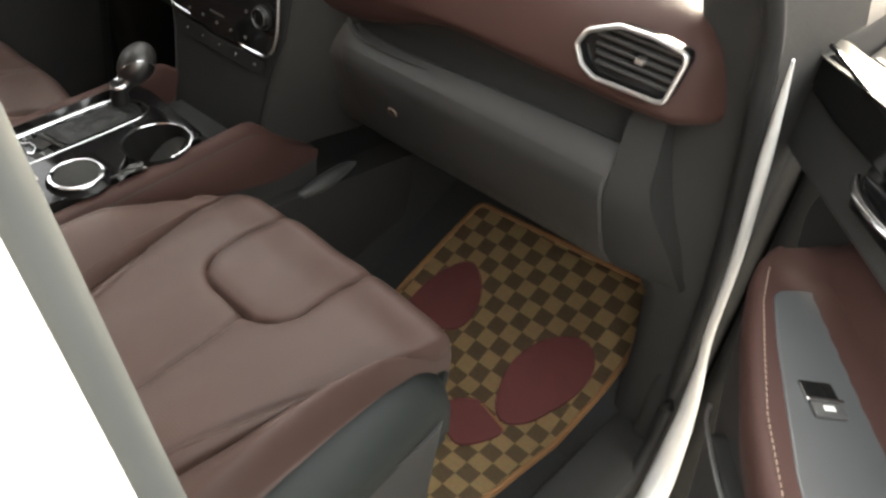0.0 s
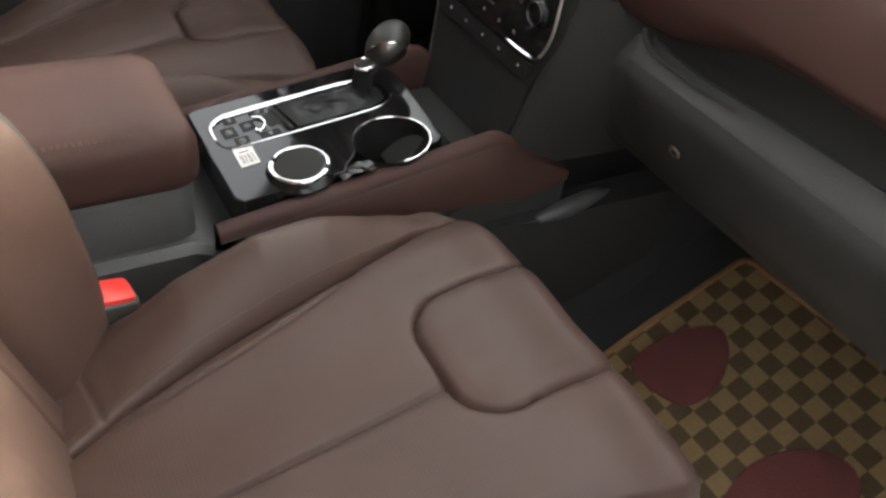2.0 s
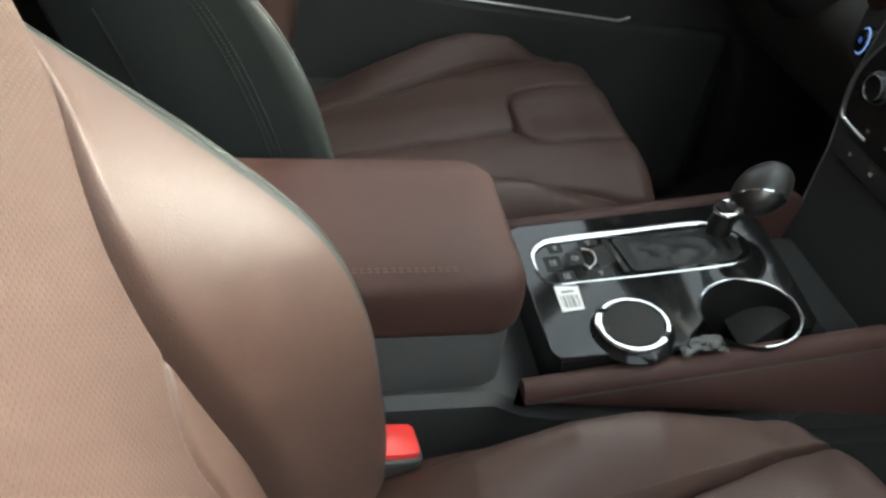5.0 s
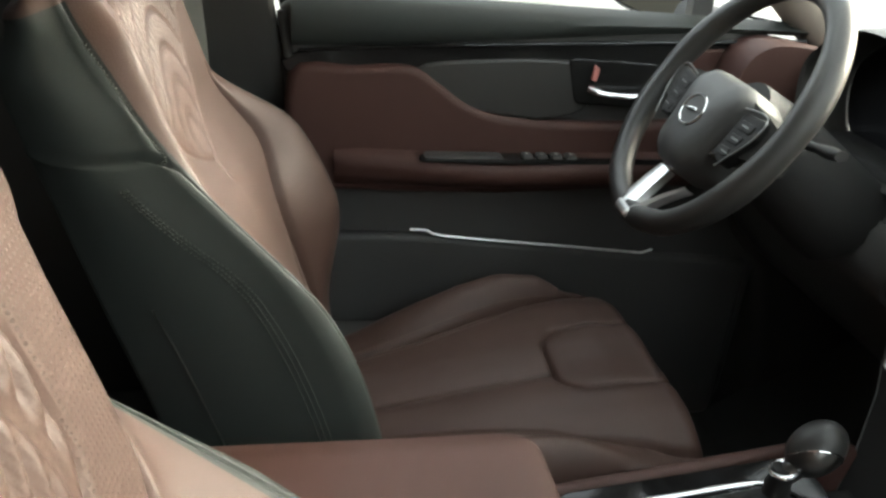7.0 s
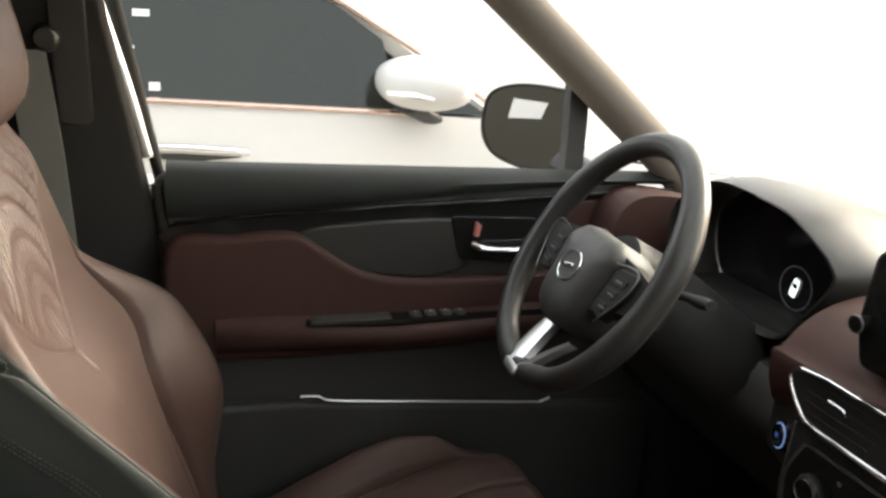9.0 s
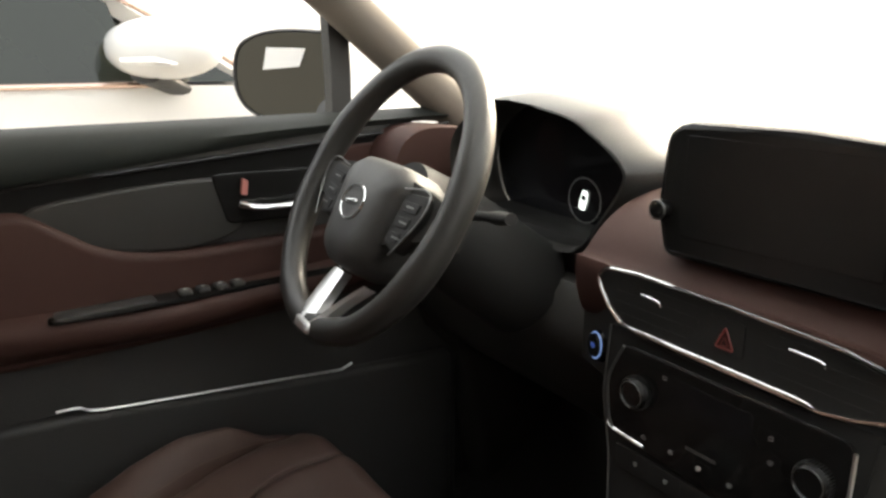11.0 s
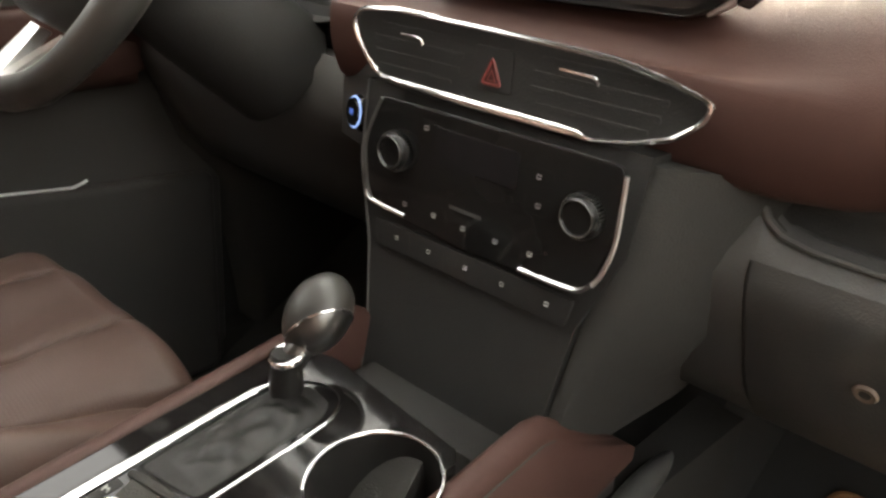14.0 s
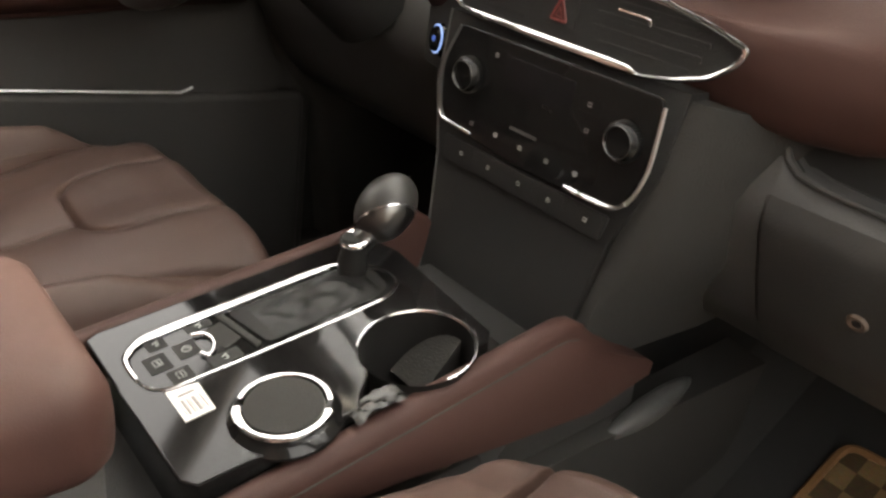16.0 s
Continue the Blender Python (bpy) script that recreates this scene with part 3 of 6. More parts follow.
    def back_region(i, j):
        s = abs(-1 + 2 * (i + 0.5) / NR)
        h = (j + 0.5) / NH
        if s < 0.40:
            zz = 0.72 + 0.68 * h - (fold - 1.31) * 0.9
            x = half_width(zz) * s / 0.40
            if abs((x if i > NR / 2 else -x) - off) < centre_half(0.72 + 0.68 * h - (fold - 1.31) * 0.3) + 0.005:
                return "centre"
            return ("lower_l" if i < NR / 2 else "lower_r") if zz < 1.05 and x > crease_x(zz) else "insert"
        if s < 0.68 - (-0.02 if cx < 0 else 0.19) * step(fold - 0.01, fold + 0.07, 0.72 + 0.68 * h):
            return "wing_l" if i < NR / 2 else "wing_r"
        return "shell"

    made = patchwork(NR, NH, back, back_region)
    rest = part("backrest", made.pop("shell"), leather_dark, seat, "dark green-black leather sides and back", angle=180)
    part("back_insert", made.pop("insert"), leather_holes, rest, "perforated brown leather", angle=180)
    part("back_centre", made.pop("centre"), leather, rest, "smooth brown leather quilted in arcs", angle=180)
    part("back_border", made.pop("lower_l"), leather, rest, "smooth brown leather strip beside the seam", angle=180)
    part("back_border", made.pop("lower_r"), leather, rest, "smooth brown leather strip beside the seam", angle=180)
    part("side_wing", made.pop("wing_l"), leather, rest, "smooth brown leather", angle=180)
    part("side_wing", made.pop("wing_r"), leather, rest, "smooth brown leather", angle=180)
    for sgn in (-1, 1):
        line = [back((1 + sgn * 0.90) / 2 * NR, j) + Vector((sgn * 0.0005, 0, 0)) for j in range(10, int(NH * 0.62), 4)]
        part("side_seam", tube(line, 0.0012, n=5), leather_black, rest, "raised seam on the side")
    # rounded closing pad on top
    bm = bmesh.new()
    loops = []
    for k in range(5):
        f = math.cos(math.pi / 2 * k / 5)
        loop = []
        for i in range(0, NR, 2):
            p, m = back(i, NH), Vector((back(i, NH).x, (back(NR / 2, NH).y + back(0, NH).y) / 2, 0))
            loop.append(bm.verts.new((p.x * (1 - 0.05 * (1 - f)) + cx * 0.05 * (1 - f), m.y + (p.y - m.y) * f, p.z + 0.014 * math.sin(math.pi / 2 * k / 5))))
        loops.append(loop)
    n = len(loops[0])
    for la, lb in zip(loops, loops[1:]):
        for i in range(n):
            bm.faces.new((la[i], la[(i + 1) % n], lb[(i + 1) % n], lb[i]))
    bm.faces.new(loops[-1])
    part("back_top", bm, leather, rest, "brown leather top", angle=180)
    # rows of stitches along the dark edge
    for sgn in (-1, 1):
        bms = []
        for j in range(24, int(NH * 0.95), 2):
            low = 0.72 + 0.68 * j / NH < fold
            for lane in ((0.816, 0.820, 0.824) if cx < 0 else (0.8, 0.8035, 0.8075)) if low else ((0.728, 0.736) if cx < 0 else (0.515,)):
                if low and cx < 0:
                    lane += 0.03 * step(fold - 0.14, fold + 0.02, 0.72 + 0.68 * j / NH)
                i = (1 + sgn * lane) / 2 * NR
                for f0 in (0.2,):
                    p = back(i, j + f0)
                    q = back(i, j + f0 + 1.2)
                    mid = (back(i, j + f0 + 0.6))
                    out = Vector((sgn * 0.4, 0.8, 0.4)).normalized() * 0.0012
                    bms.append(tube([p + out * 0.3, mid + out, q + out * 0.3], 0.0008, n=4))
        tagged(part("stitching", merge(*bms), thread, rest, "dark double row of stitches"), kind="stuff")

    # headrest
    rings = []
    for k in range(13):
        t = -1 + 2 * k / 12
        w = 0.170 * (1 - abs(t) ** 5 * 0.20)
        dpt = 0.055 * (1 - abs(t) ** 3 * 0.55)
        zc = 1.492 + 0.10 * t
        yc = -0.105 - 0.22 * (zc - 1.53)
        rings.append([(cx + w * abs(math.cos(a)) ** 0.55 * (1 if math.cos(a) > 0 else -1), yc + dy + dpt * abs(math.sin(a)) ** 0.7 * (1 if math.sin(a) > 0 else -1), zc + dz) for a in [2 * math.pi * m / 40 for m in range(40)]])
    head = part("headrest", loft(rings), leather, seat, "brown leather headrest", angle=70)
    for m in (6, 14):
        part("headrest_seam", tube([Vector(r[m]) + Vector((0, 0.001, 0)) for r in rings[1:-1]], 0.0013, n=6), thread_pale, head, "stitched seam")
    for s in (-1, 1):
        part("headrest_post", tube([(cx + s * 0.06, -0.095 + dy, 1.33 + dz), (cx + s * 0.06, -0.11 + dy, 1.43 + dz)], 0.006, n=10), chrome, head, "chrome post")
        part("post_sleeve", lathe([(0.0, 0.012), (0.012, 0.012), (0.015, 0.006), (0.016, 0.0)], 16, put=Matrix.Translation((cx + s * 0.06, -0.102 + dy, 1.397 + dz))), plastic, head)
    return seat


car_seat("passenger_seat", 0.410, 0.0, 0.0, (0.050, 0.074, 0.087, 0.093, 0.088, 0.070, 0.040, 0.024, 0.003, -0.020, -0.040, -0.055, -0.062), 1.31, 0.0, 0.208, "brown leather front passenger seat with dark green-black sides")
car_seat("driver_seat", -0.388, 0.008, -0.052, (0.047, 0.066, 0.073, 0.076, 0.075, 0.068, 0.055, 0.044, 0.030, 0.010, -0.006, -0.026, -0.055), 1.243, 0.0, 0.25, "brown leather driver's seat with dark green-black sides")

belt = thing("seat_belt", "grey seat belt hanging beside the centre pillar", "seat belt", at=(-0.64, -0.03, 0.9))
BELT = material("grey_webbing", (0.20, 0.205, 0.185), 0.7, grain=0.5, scale=900, var=0.1)
path = spline([(-0.640, -0.055, 1.40), (-0.636, -0.040, 1.25), (-0.640, -0.030, 1.05), (-0.65, -0.03, 0.80)], 6)
part("webbing", loft([[(x - 0.001, y - 0.024, z), (x + 0.001, y - 0.024, z), (x + 0.001, y + 0.024, z), (x - 0.001, y + 0.024, z)] for x, y, z in path]), BELT, belt)
part("anchor", lathe([(0, 0.012), (0.012, 0.012), (0.016, 0.006), (0.018, 0.0)], 20, axes((-0.643, -0.030, 1.415), (0, 1, 0), (0, 0, 1))), plastic, belt, "black upper anchor")
part("height_adjuster", slab(rounded([(-0.022, 0), (0.022, 0), (0.022, 0.24), (-0.022, 0.24)], 0.016), 0.005, 0.003, axes((-0.6705, -0.004, 1.302), (0, 1, 0), (0.195, -0.15, 1))), plastic, belt, "black cover of the height adjuster")
# silver strip stands in for white frame paint lit from outside
structure("door_frame_edge", tube(spline([(-0.725, 0.010, 1.52), (-0.727, 0.030, 1.445), (-0.729, 0.056, 1.352), (-0.731, 0.077, 1.264), (-0.732, 0.080, 1.250)], 5), 0.0085, n=10), satin, "satin silver strip in place of the door frame's lit white paint")
structure("door_edge_seal", tube(spline([(-0.70, 0.092, 1.215), (-0.70, 0.100, 1.153), (-0.70, 0.117, 1.10), (-0.70, 0.139, 0.997), (-0.70, 0.15, 0.88)], 5), 0.008, n=8), matt_black, "black rubber lip along the closed door")

# ---- centre console ----
def con_z(y):
    return 0.826 + 0.137 * (y - 0.40)


CON = axes((0, 0.40, 0.826), (1, 0, 0), (0, 1, 0.137))   # plates on its sloping top: x right, y ahead


def con(pts):
    return [(x, y - 0.40) for x, y in pts]


console = thing("centre_console", "black centre console with brown leather rails and chrome trim", "console", at=(0, 0.4, 0.45))
rings = []
for y, w, t in ((-0.35, 0.108, 0.79), (0.1, 0.108, 0.79), (0.33, 0.110, 0.79), (0.36, 0.112, 0.775), (0.40, 0.112, 0.765), (0.50, 0.112, 0.765), (0.53, 0.113, 0.735), (0.655, 0.115, 0.735), (0.675, 0.115, 0.755), (0.70, 0.115, 0.77), (0.86, 0.115, 0.785)):
    rings.append([(-w, y, 0.45), (-w - 0.005, y, t - 0.06), (-w, y, t - 0.012), (-w + 0.012, y, t - 0.004), (w - 0.012, y, t - 0.004), (w, y, t - 0.012), (w + 0.005, y, t - 0.06), (w, y, 0.45)])
part("body", loft(rings), plastic, console, "black plastic console body", angle=30)
CUPC = (0.074, 0.590)
arc_pts = [(CUPC[0] + 0.046 * math.cos(a), CUPC[1] + 0.048 * math.sin(a)) for a in np.linspace(radians(-80), radians(-280), 22)]
plate_pts = [(-0.092, 0.384), (0.088, 0.382), (0.100, 0.390), (0.103, 0.45), (0.104, 0.512), (0.092, 0.522), (0.082, 0.534)] + arc_pts[1:-1] + [(0.090, 0.638), (0.103, 0.625), (0.104, 0.640), (0.095, 0.650), (-0.05, 0.664), (-0.085, 0.656), (-0.096, 0.635), (-0.098, 0.394)]
plate = part("top_plate", slab(con(plate_pts), 0.004, 0.0015, CON), plate_gloss, console, "glossy black top plate under clear film")
part("plate_edge", loft([[(x, y - 0.40, h) for x, y in plate_pts] for h in (-0.07, 0.0005)], cap=False, put=CON), piano, plate)
# front slope from the plate down to the storage bay
part("front_slope", loft([[(-0.08, 0.655, con_z(0.655) + 0.002), (0.075, 0.648, con_z(0.648) + 0.002), (0.075, 0.60, 0.8), (-0.08, 0.60, 0.8)], [(-0.085, 0.685, 0.825), (0.08, 0.685, 0.825), (0.08, 0.67, 0.77), (-0.085, 0.67, 0.77)]]), matt_black, console, angle=20)
# gear gate and its chrome frame
GATE = CON @ Matrix.Translation((0, 0, -0.0032))
gate = con([(-0.066, 0.397), (0.001, 0.399), (0.004, 0.477), (0.006, 0.57), (0.005, 0.612), (-0.008, 0.634), (-0.037, 0.634), (-0.066, 0.605)])
gate_r = rounded(gate, [0.026, 0.022, 0.02, 0.02, 0.02, 0.012, 0.02, 0.025], 6)
part("gear_gate", slab(gate_r, 0.007, 0.001, GATE), deep_black, plate, "matt black gear gate")
part("chrome_frame", tube([(x, y, 0.007) for x, y in gate_r], 0.0016, True, 8, put=GATE), chrome, plate, "chrome frame round the gear gate")
side = spline([(*p, 0.0085) for p in con([(-0.022, 0.3985), (-0.038, 0.3985), (-0.052, 0.402), (-0.062, 0.413), (-0.0665, 0.430), (-0.0670, 0.50), (-0.0665, 0.575), (-0.062, 0.606), (-0.050, 0.624)])], 4)
part("frame_side", tube(side, [float(np.interp(k / (len(side) - 1), (0, 0.2, 0.42, 0.6, 0.8, 1), (0.0016, 0.0028, 0.0044, 0.0045, 0.0038, 0.0016))) for k in range(len(side))], n=10, flat=0.6, put=GATE), chrome, plate, "broad bright edge of the gate frame")
part("gate_slot", slab(rounded(con([(-0.058, 0.490), (-0.003, 0.499), (-0.001, 0.606), (-0.010, 0.622), (-0.036, 0.626), (-0.058, 0.606)]), 0.006), 0.0078, 0.0006, GATE), deep_black, plate, "black lever slot")
# the crumpled glossy boot in the slot
bm = bmesh.new()
grid = []
for i in range(15):
    row = []
    for j in range(29):
        x, y = -0.054 + 0.049 * i / 14, 0.506 + 0.108 * j / 28
        e = math.sin(math.pi * i / 14) * math.sin(math.pi * j / 28)
        h = 0.0080 + min(1, e * 2.2) * (0.0022 + 0.0018 * math.sin(y * 210 + 9 * noise.noise((x * 60, y * 18, 0))) + 0.0016 * noise.noise((x * 90, y * 50, 4)))
        row.append(bm.verts.new(GATE @ Vector((x, y - 0.40, h))))
    grid.append(row)
for ra, rb in zip(grid, grid[1:]):
    for k in range(28):
        bm.faces.new((ra[k], rb[k], rb[k + 1], ra[k + 1]))
part("slot_boot", bm, boot_black, plate, "crumpled glossy black lever boot", angle=180)
part("slot_edge", box(-0.058, -0.003, 0.0, 0.006, 0.0068, 0.0098, 0.001, GATE @ Matrix.Translation((0, 0.088, 0)) @ pose(0, 0, 0, 0, 0, 9)), matt_black, plate, "raised rear edge of the lever slot")


def sign(x, y, kind):
    """A small printed sign on the gate: a ring, a frame or a slanted mark."""
    y -= 0.40
    if kind == 0:
        bms = [tube([(x + 0.0036 * math.cos(a), y + 0.0036 * math.sin(a), 0.0082) for a in [2 * math.pi * k / 14 for k in range(14)]], 0.0005, True, 4, put=GATE), tube([(x - 0.0008, y - 0.0015, 0.0082), (x - 0.0008, y + 0.0017, 0.0082), (x + 0.001, y + 0.001, 0.0082)], 0.0005, n=4, put=GATE)]
    elif kind == 1:
        bms = [tube([(x + a * 0.0036, y + b * 0.003, 0.0082) for a, b in ((-1, -1), (1, -1), (1, 1), (-1, 1))], 0.0005, True, 4, put=GATE), tube([(x - 0.002, y, 0.0082), (x + 0.002, y + 0.0008, 0.0082)], 0.0007, n=4, put=GATE)]
    else:
        bms = [tube([(x - 0.0028, y + 0.0026, 0.0082), (x - 0.0010, y - 0.0024, 0.0082)], 0.0006, n=4, put=GATE), tube([(x - 0.0018, y + 0.0003, 0.0082), (x + 0.0018, y + 0.0020, 0.0082), (x + 0.0030, y - 0.0010, 0.0082)], 0.0006, n=4, put=GATE)]
    return merge(*bms)


for x, y, w, d, kind in ((-0.054, 0.426, 0.014, 0.016, 2), (-0.034, 0.443, 0.020, 0.018, 0), (-0.031, 0.418, 0.022, 0.018, 1), (-0.008, 0.427, 0.017, 0.018, 1), (-0.056, 0.463, 0.010, 0.022, 2), (-0.007, 0.463, 0.014, 0.026, 2)):
    key = part("console_button", slab(rounded(con([(x - w / 2, y - d / 2), (x + w / 2, y - d / 2), (x + w / 2, y + d / 2), (x - w / 2, y + d / 2)]), 0.002), 0.0079, 0.0006, GATE), deep_black, plate)
    part("symbol", sign(x, y, kind), white_mark, key)
# parking brake lever switch: black well with a bright hook
part("brake_switch", slab(rounded(con([(-0.046, 0.459), (-0.016, 0.468), (-0.024, 0.492), (-0.054, 0.488)]), 0.003), 0.0076, 0.001, GATE), matt_black, plate, "black parking brake well")
part("brake_hook", tube([(*con([p])[0], 0.0095) for p in spline([(-0.046, 0.453), (-0.041, 0.462), (-0.030, 0.464), (-0.020, 0.460), (-0.015, 0.453), (-0.021, 0.449)], 4)], 0.0014, n=6, put=GATE), chrome, plate, "bright metal edge of the brake switch")
# rotary dial and cup holder
DIAL = CON @ Matrix.Translation((0.075, 0.068, -0.003)) @ Matrix.Scale(0.83, 4)
dial = part("drive_dial", lathe([(0.052, 0.003), (0.052, 0.006), (0.046, 0.012), (0.040, 0.016), (0.0, 0.016)], 48, DIAL), piano, plate, "black rotary drive mode dial")
ring_pts = [(0.0400 * math.cos(a), 0.0400 * math.sin(a), 0.0175) for a in np.linspace(radians(-122), radians(42), 30)]
part("dial_ring", tube(ring_pts, 0.0042, n=8, flat=0.7, put=DIAL), chrome, dial, "bright chrome half ring")
ring_pts = [(0.0400 * math.cos(a), 0.0400 * math.sin(a), 0.0175) for a in np.linspace(radians(60), radians(222), 28)]
part("dial_ring", tube(ring_pts, 0.0028, n=8, flat=0.7, put=DIAL), chrome, dial, "thin chrome half ring")
part("dial_cap", lathe([(0.035, 0.016), (0.0345, 0.019), (0.030, 0.0205), (0.0, 0.0215)], 40, DIAL), matt_black, dial, "matt black dial cap")
CUP = CON @ Matrix.Translation((CUPC[0], CUPC[1] - 0.40, 0.0))
hole = [(0.0465 * math.cos(a), 0.0485 * math.sin(a)) for a in [2 * math.pi * k / 40 for k in range(40)]]
part("cup_rim", tube([(0.0468 * math.cos(a), 0.0488 * math.sin(a), 0.0042) for a in np.linspace(radians(-8), radians(232), 40)], 0.0013, n=6, put=CUP), chrome, plate, "thin chrome rim of the cup holder")
part("cup_holder", loft([[(x * f, y * f, z) for x, y in hole] for f, z in ((0.985, 0.003), (0.96, -0.004), (0.92, -0.080), (0.88, -0.102), (0.4, -0.105), (0.02, -0.105))], cap=False, put=CUP), boot_black, plate, "deep black cup holder well")
bm = bmesh.new()
grid = [[bm.verts.new(CON @ Vector((0.094 + 0.022 * j / 10 + 0.003 * noise.noise((i * 0.4, 1, 0)), 0.104 + 0.046 * i / 18, 0.001 + 0.003 * (j / 10) ** 2 * math.sin(math.pi * i / 18) + 0.005 * abs(noise.noise((i * 0.22, j * 0.22, 7)))))) for j in range(11)] for i in range(19)]
for ra, rb in zip(grid, grid[1:]):
    for k in range(10):
        bm.faces.new((ra[k], rb[k], rb[k + 1], ra[k + 1]))
part("grip_film", bm, film, plate, "crumpled shiny film beside the cup holder", angle=60)
# brown leather rails along both edges, a narrow top and a deep outer face
for s in (1, -1):
    x0, lift = (0.112, 0.0) if s > 0 else (-0.108, 0.008)
    rings = []
    for k in range(25):
        f = k / 24
        y = 0.352 + 0.375 * f
        t = 0.815 + 0.147 * (y - 0.36) + lift
        low = t - 0.014 - 0.088 * f
        if f > 0.94:
            t -= 0.006 * ((f - 0.94) / 0.06) ** 2
        rings.append([(x0 - s * 0.008, y, t - 0.05), (x0 - s * 0.008, y, t - 0.005), (x0 - s * 0.004, y, t - 0.001), (x0 + s * 0.004, y, t), (x0 + s * 0.011, y, t - 0.005), (x0 + s * 0.014, y, t - 0.012), (x0 + s * 0.0146, y, t - 0.0145), (x0 + s * (0.015 + 0.004 * f), y, t - 0.017), (x0 + s * (0.016 + 0.012 * f), y, (t + low) / 2 - 0.006), (x0 + s * (0.014 + 0.014 * f), y, low), (x0 - s * 0.008, y, low)])
    end = rings[-1]
    rings.append([(p[0], p[1] + 0.03, p[2] - (0.018 if p[2] > 0.80 else 0.004)) for p in end])
    rings.append([(p[0] + s * 0.003, p[1] + 0.11, min(max(p[2], end[3][2] - 0.082), end[3][2] - 0.068)) for p in end])
    rail = part("rail", loft(rings), pad_brown, console, "brown leather padded rail", angle=75)
    part("rail_stitch", tube([(r[6][0] + s * 0.001, r[6][1], r[6][2]) for r in rings[:25]], 0.0009, n=4), thread, rail)
# storage bay floor under the dashboard
part("storage_bay", box(-0.09, 0.09, 0.68, 0.86, 0.79, 0.815, 0.006), deep_black, console, "black storage bay")
# side skirt, with a paler ridge painted as its edge highlight
part("side_skirt", loft([[(0.118 + 0.02 * math.sin(f * 2), 0.36 + 0.72 * f, 0.45), (0.124 + 0.03 * f, 0.36 + 0.72 * f, 0.60 + 0.02 * f), (0.120 + 0.035 * f, 0.36 + 0.72 * f, 0.715 - 0.0 * f), (0.10, 0.36 + 0.72 * f, 0.72), (0.09, 0.36 + 0.72 * f, 0.45)] for f in [k / 10 for k in range(11)]]), matt_black, console, "dull black lower side", angle=40)
part("skirt_highlight", tube(spline([(0.133, 0.790, 0.705), (0.137, 0.830, 0.715), (0.139, 0.865, 0.723), (0.141, 0.905, 0.735), (0.138, 0.935, 0.735)], 4), [0.002 + 0.012 * math.sin(math.pi * k / 16) for k in range(17)], n=14), sheen_grey, console, "paler rounded ridge painted as the highlight on the skirt's edge", angle=180)

# shift lever
lever = thing("shift_lever", "black leather gear lever with chrome trim", "gear lever", at=(-0.045, 0.605, con_z(0.605)))
part("collar", loft([[(-0.047 + 0.014 * math.cos(a) * f, 0.606 + 0.014 * math.sin(a) * f + q * 0.010, 0.868 + q) for a in [2 * math.pi * k / 16 for k in range(16)]] for f, q in ((0.9, -0.012), (1.0, 0.0), (0.85, 0.012), (0.95, 0.020), (0.8, 0.026))]), boot_black, lever, "black collar of the lever")
part("collar_ring", tube([(-0.047 + 0.0118 * math.cos(a), 0.6075 + 0.0118 * math.sin(a), 0.891 + 0.003 * math.sin(a)) for a in [2 * math.pi * k / 24 for k in range(24)]], 0.0032, True, 8), chrome, lever, "chrome ring round the collar")
KC, KR = Vector((-0.050, 0.640, 0.915)), (0.0265, 0.028, 0.031)


def ball(grow, keep):
    """The lever's rounded head, or the share of its faces that keep() picks."""
    bm = bmesh.new()
    bmesh.ops.create_uvsphere(bm, u_segments=40, v_segments=28, radius=1)
    bmesh.ops.delete(bm, geom=[f for f in bm.faces if not keep(f.calc_center_median())], context="FACES")
    for v in bm.verts:
        c = v.co.copy()
        v.co = KC + Vector((c.x * KR[0], c.y * KR[1] + 0.30 * c.z * KR[2], c.z * KR[2])) * grow
    return bm


CUT = Vector((0.72, -0.30, -0.62)).normalized()
knob = part("knob", ball(1.0, lambda c: True), leather_black, lever, "black leather knob", angle=180)
part("knob_inlay", ball(1.012, lambda c: c.dot(CUT) > 0.42), smoked_chrome, knob, "smoked silver inlay", angle=180)
U1 = CUT.cross(Vector((0, 0, 1))).normalized()
U2 = CUT.cross(U1)
arc = []
for a in np.linspace(radians(-35), radians(215), 40):
    c = CUT * 0.42 + (U1 * math.cos(a) - U2 * math.sin(a)) * math.sqrt(1 - 0.42 ** 2)
    arc.append(KC + Vector((c.x * KR[0], c.y * KR[1] + 0.30 * c.z * KR[2], c.z * KR[2])) * 1.015)
part("knob_trim", tube(arc, 0.0011, n=6), chrome, knob, "curved chrome line")
part("neck", tube(spline([(-0.048, 0.606, 0.872), (-0.047, 0.613, 0.886), (-0.045, 0.624, 0.898), (-0.044, 0.632, 0.906)], 4), [0.0105] * 4 + [0.011] * 4 + [0.0135, 0.015, 0.016, 0.017, 0.018], n=18), smoked_chrome, lever, "smoked silver neck")

# armrest lid
arm = thing("armrest", "brown leather centre armrest lid with a stitched edge", "armrest", at=(0, 0.15, 0.80))
outline = rounded([(-0.10, -0.17), (0.10, -0.17), (0.097, 0.330), (0.080, 0.349), (-0.080, 0.349), (-0.097, 0.330)], [0.03, 0.03, 0.02, 0.02, 0.02, 0.02], 6)
rings = []
for s, z in ((0.90, 0.858), (0.965, 0.860), (0.99, 0.865), (1.0, 0.876), (1.0, 0.892), (0.988, 0.908), (0.95, 0.918), (0.88, 0.926), (0.6, 0.931), (0.2, 0.932)):
    rings.append([(x * s, 0.10 + (y - 0.10) * (1 - (1 - s) * 0.42), z + 0.03 * (0.365 - y) * 0.2) for x, y in outline])
part("lid", loft(rings), pad_brown, arm, "brown leather lid", angle=60)
bms = []
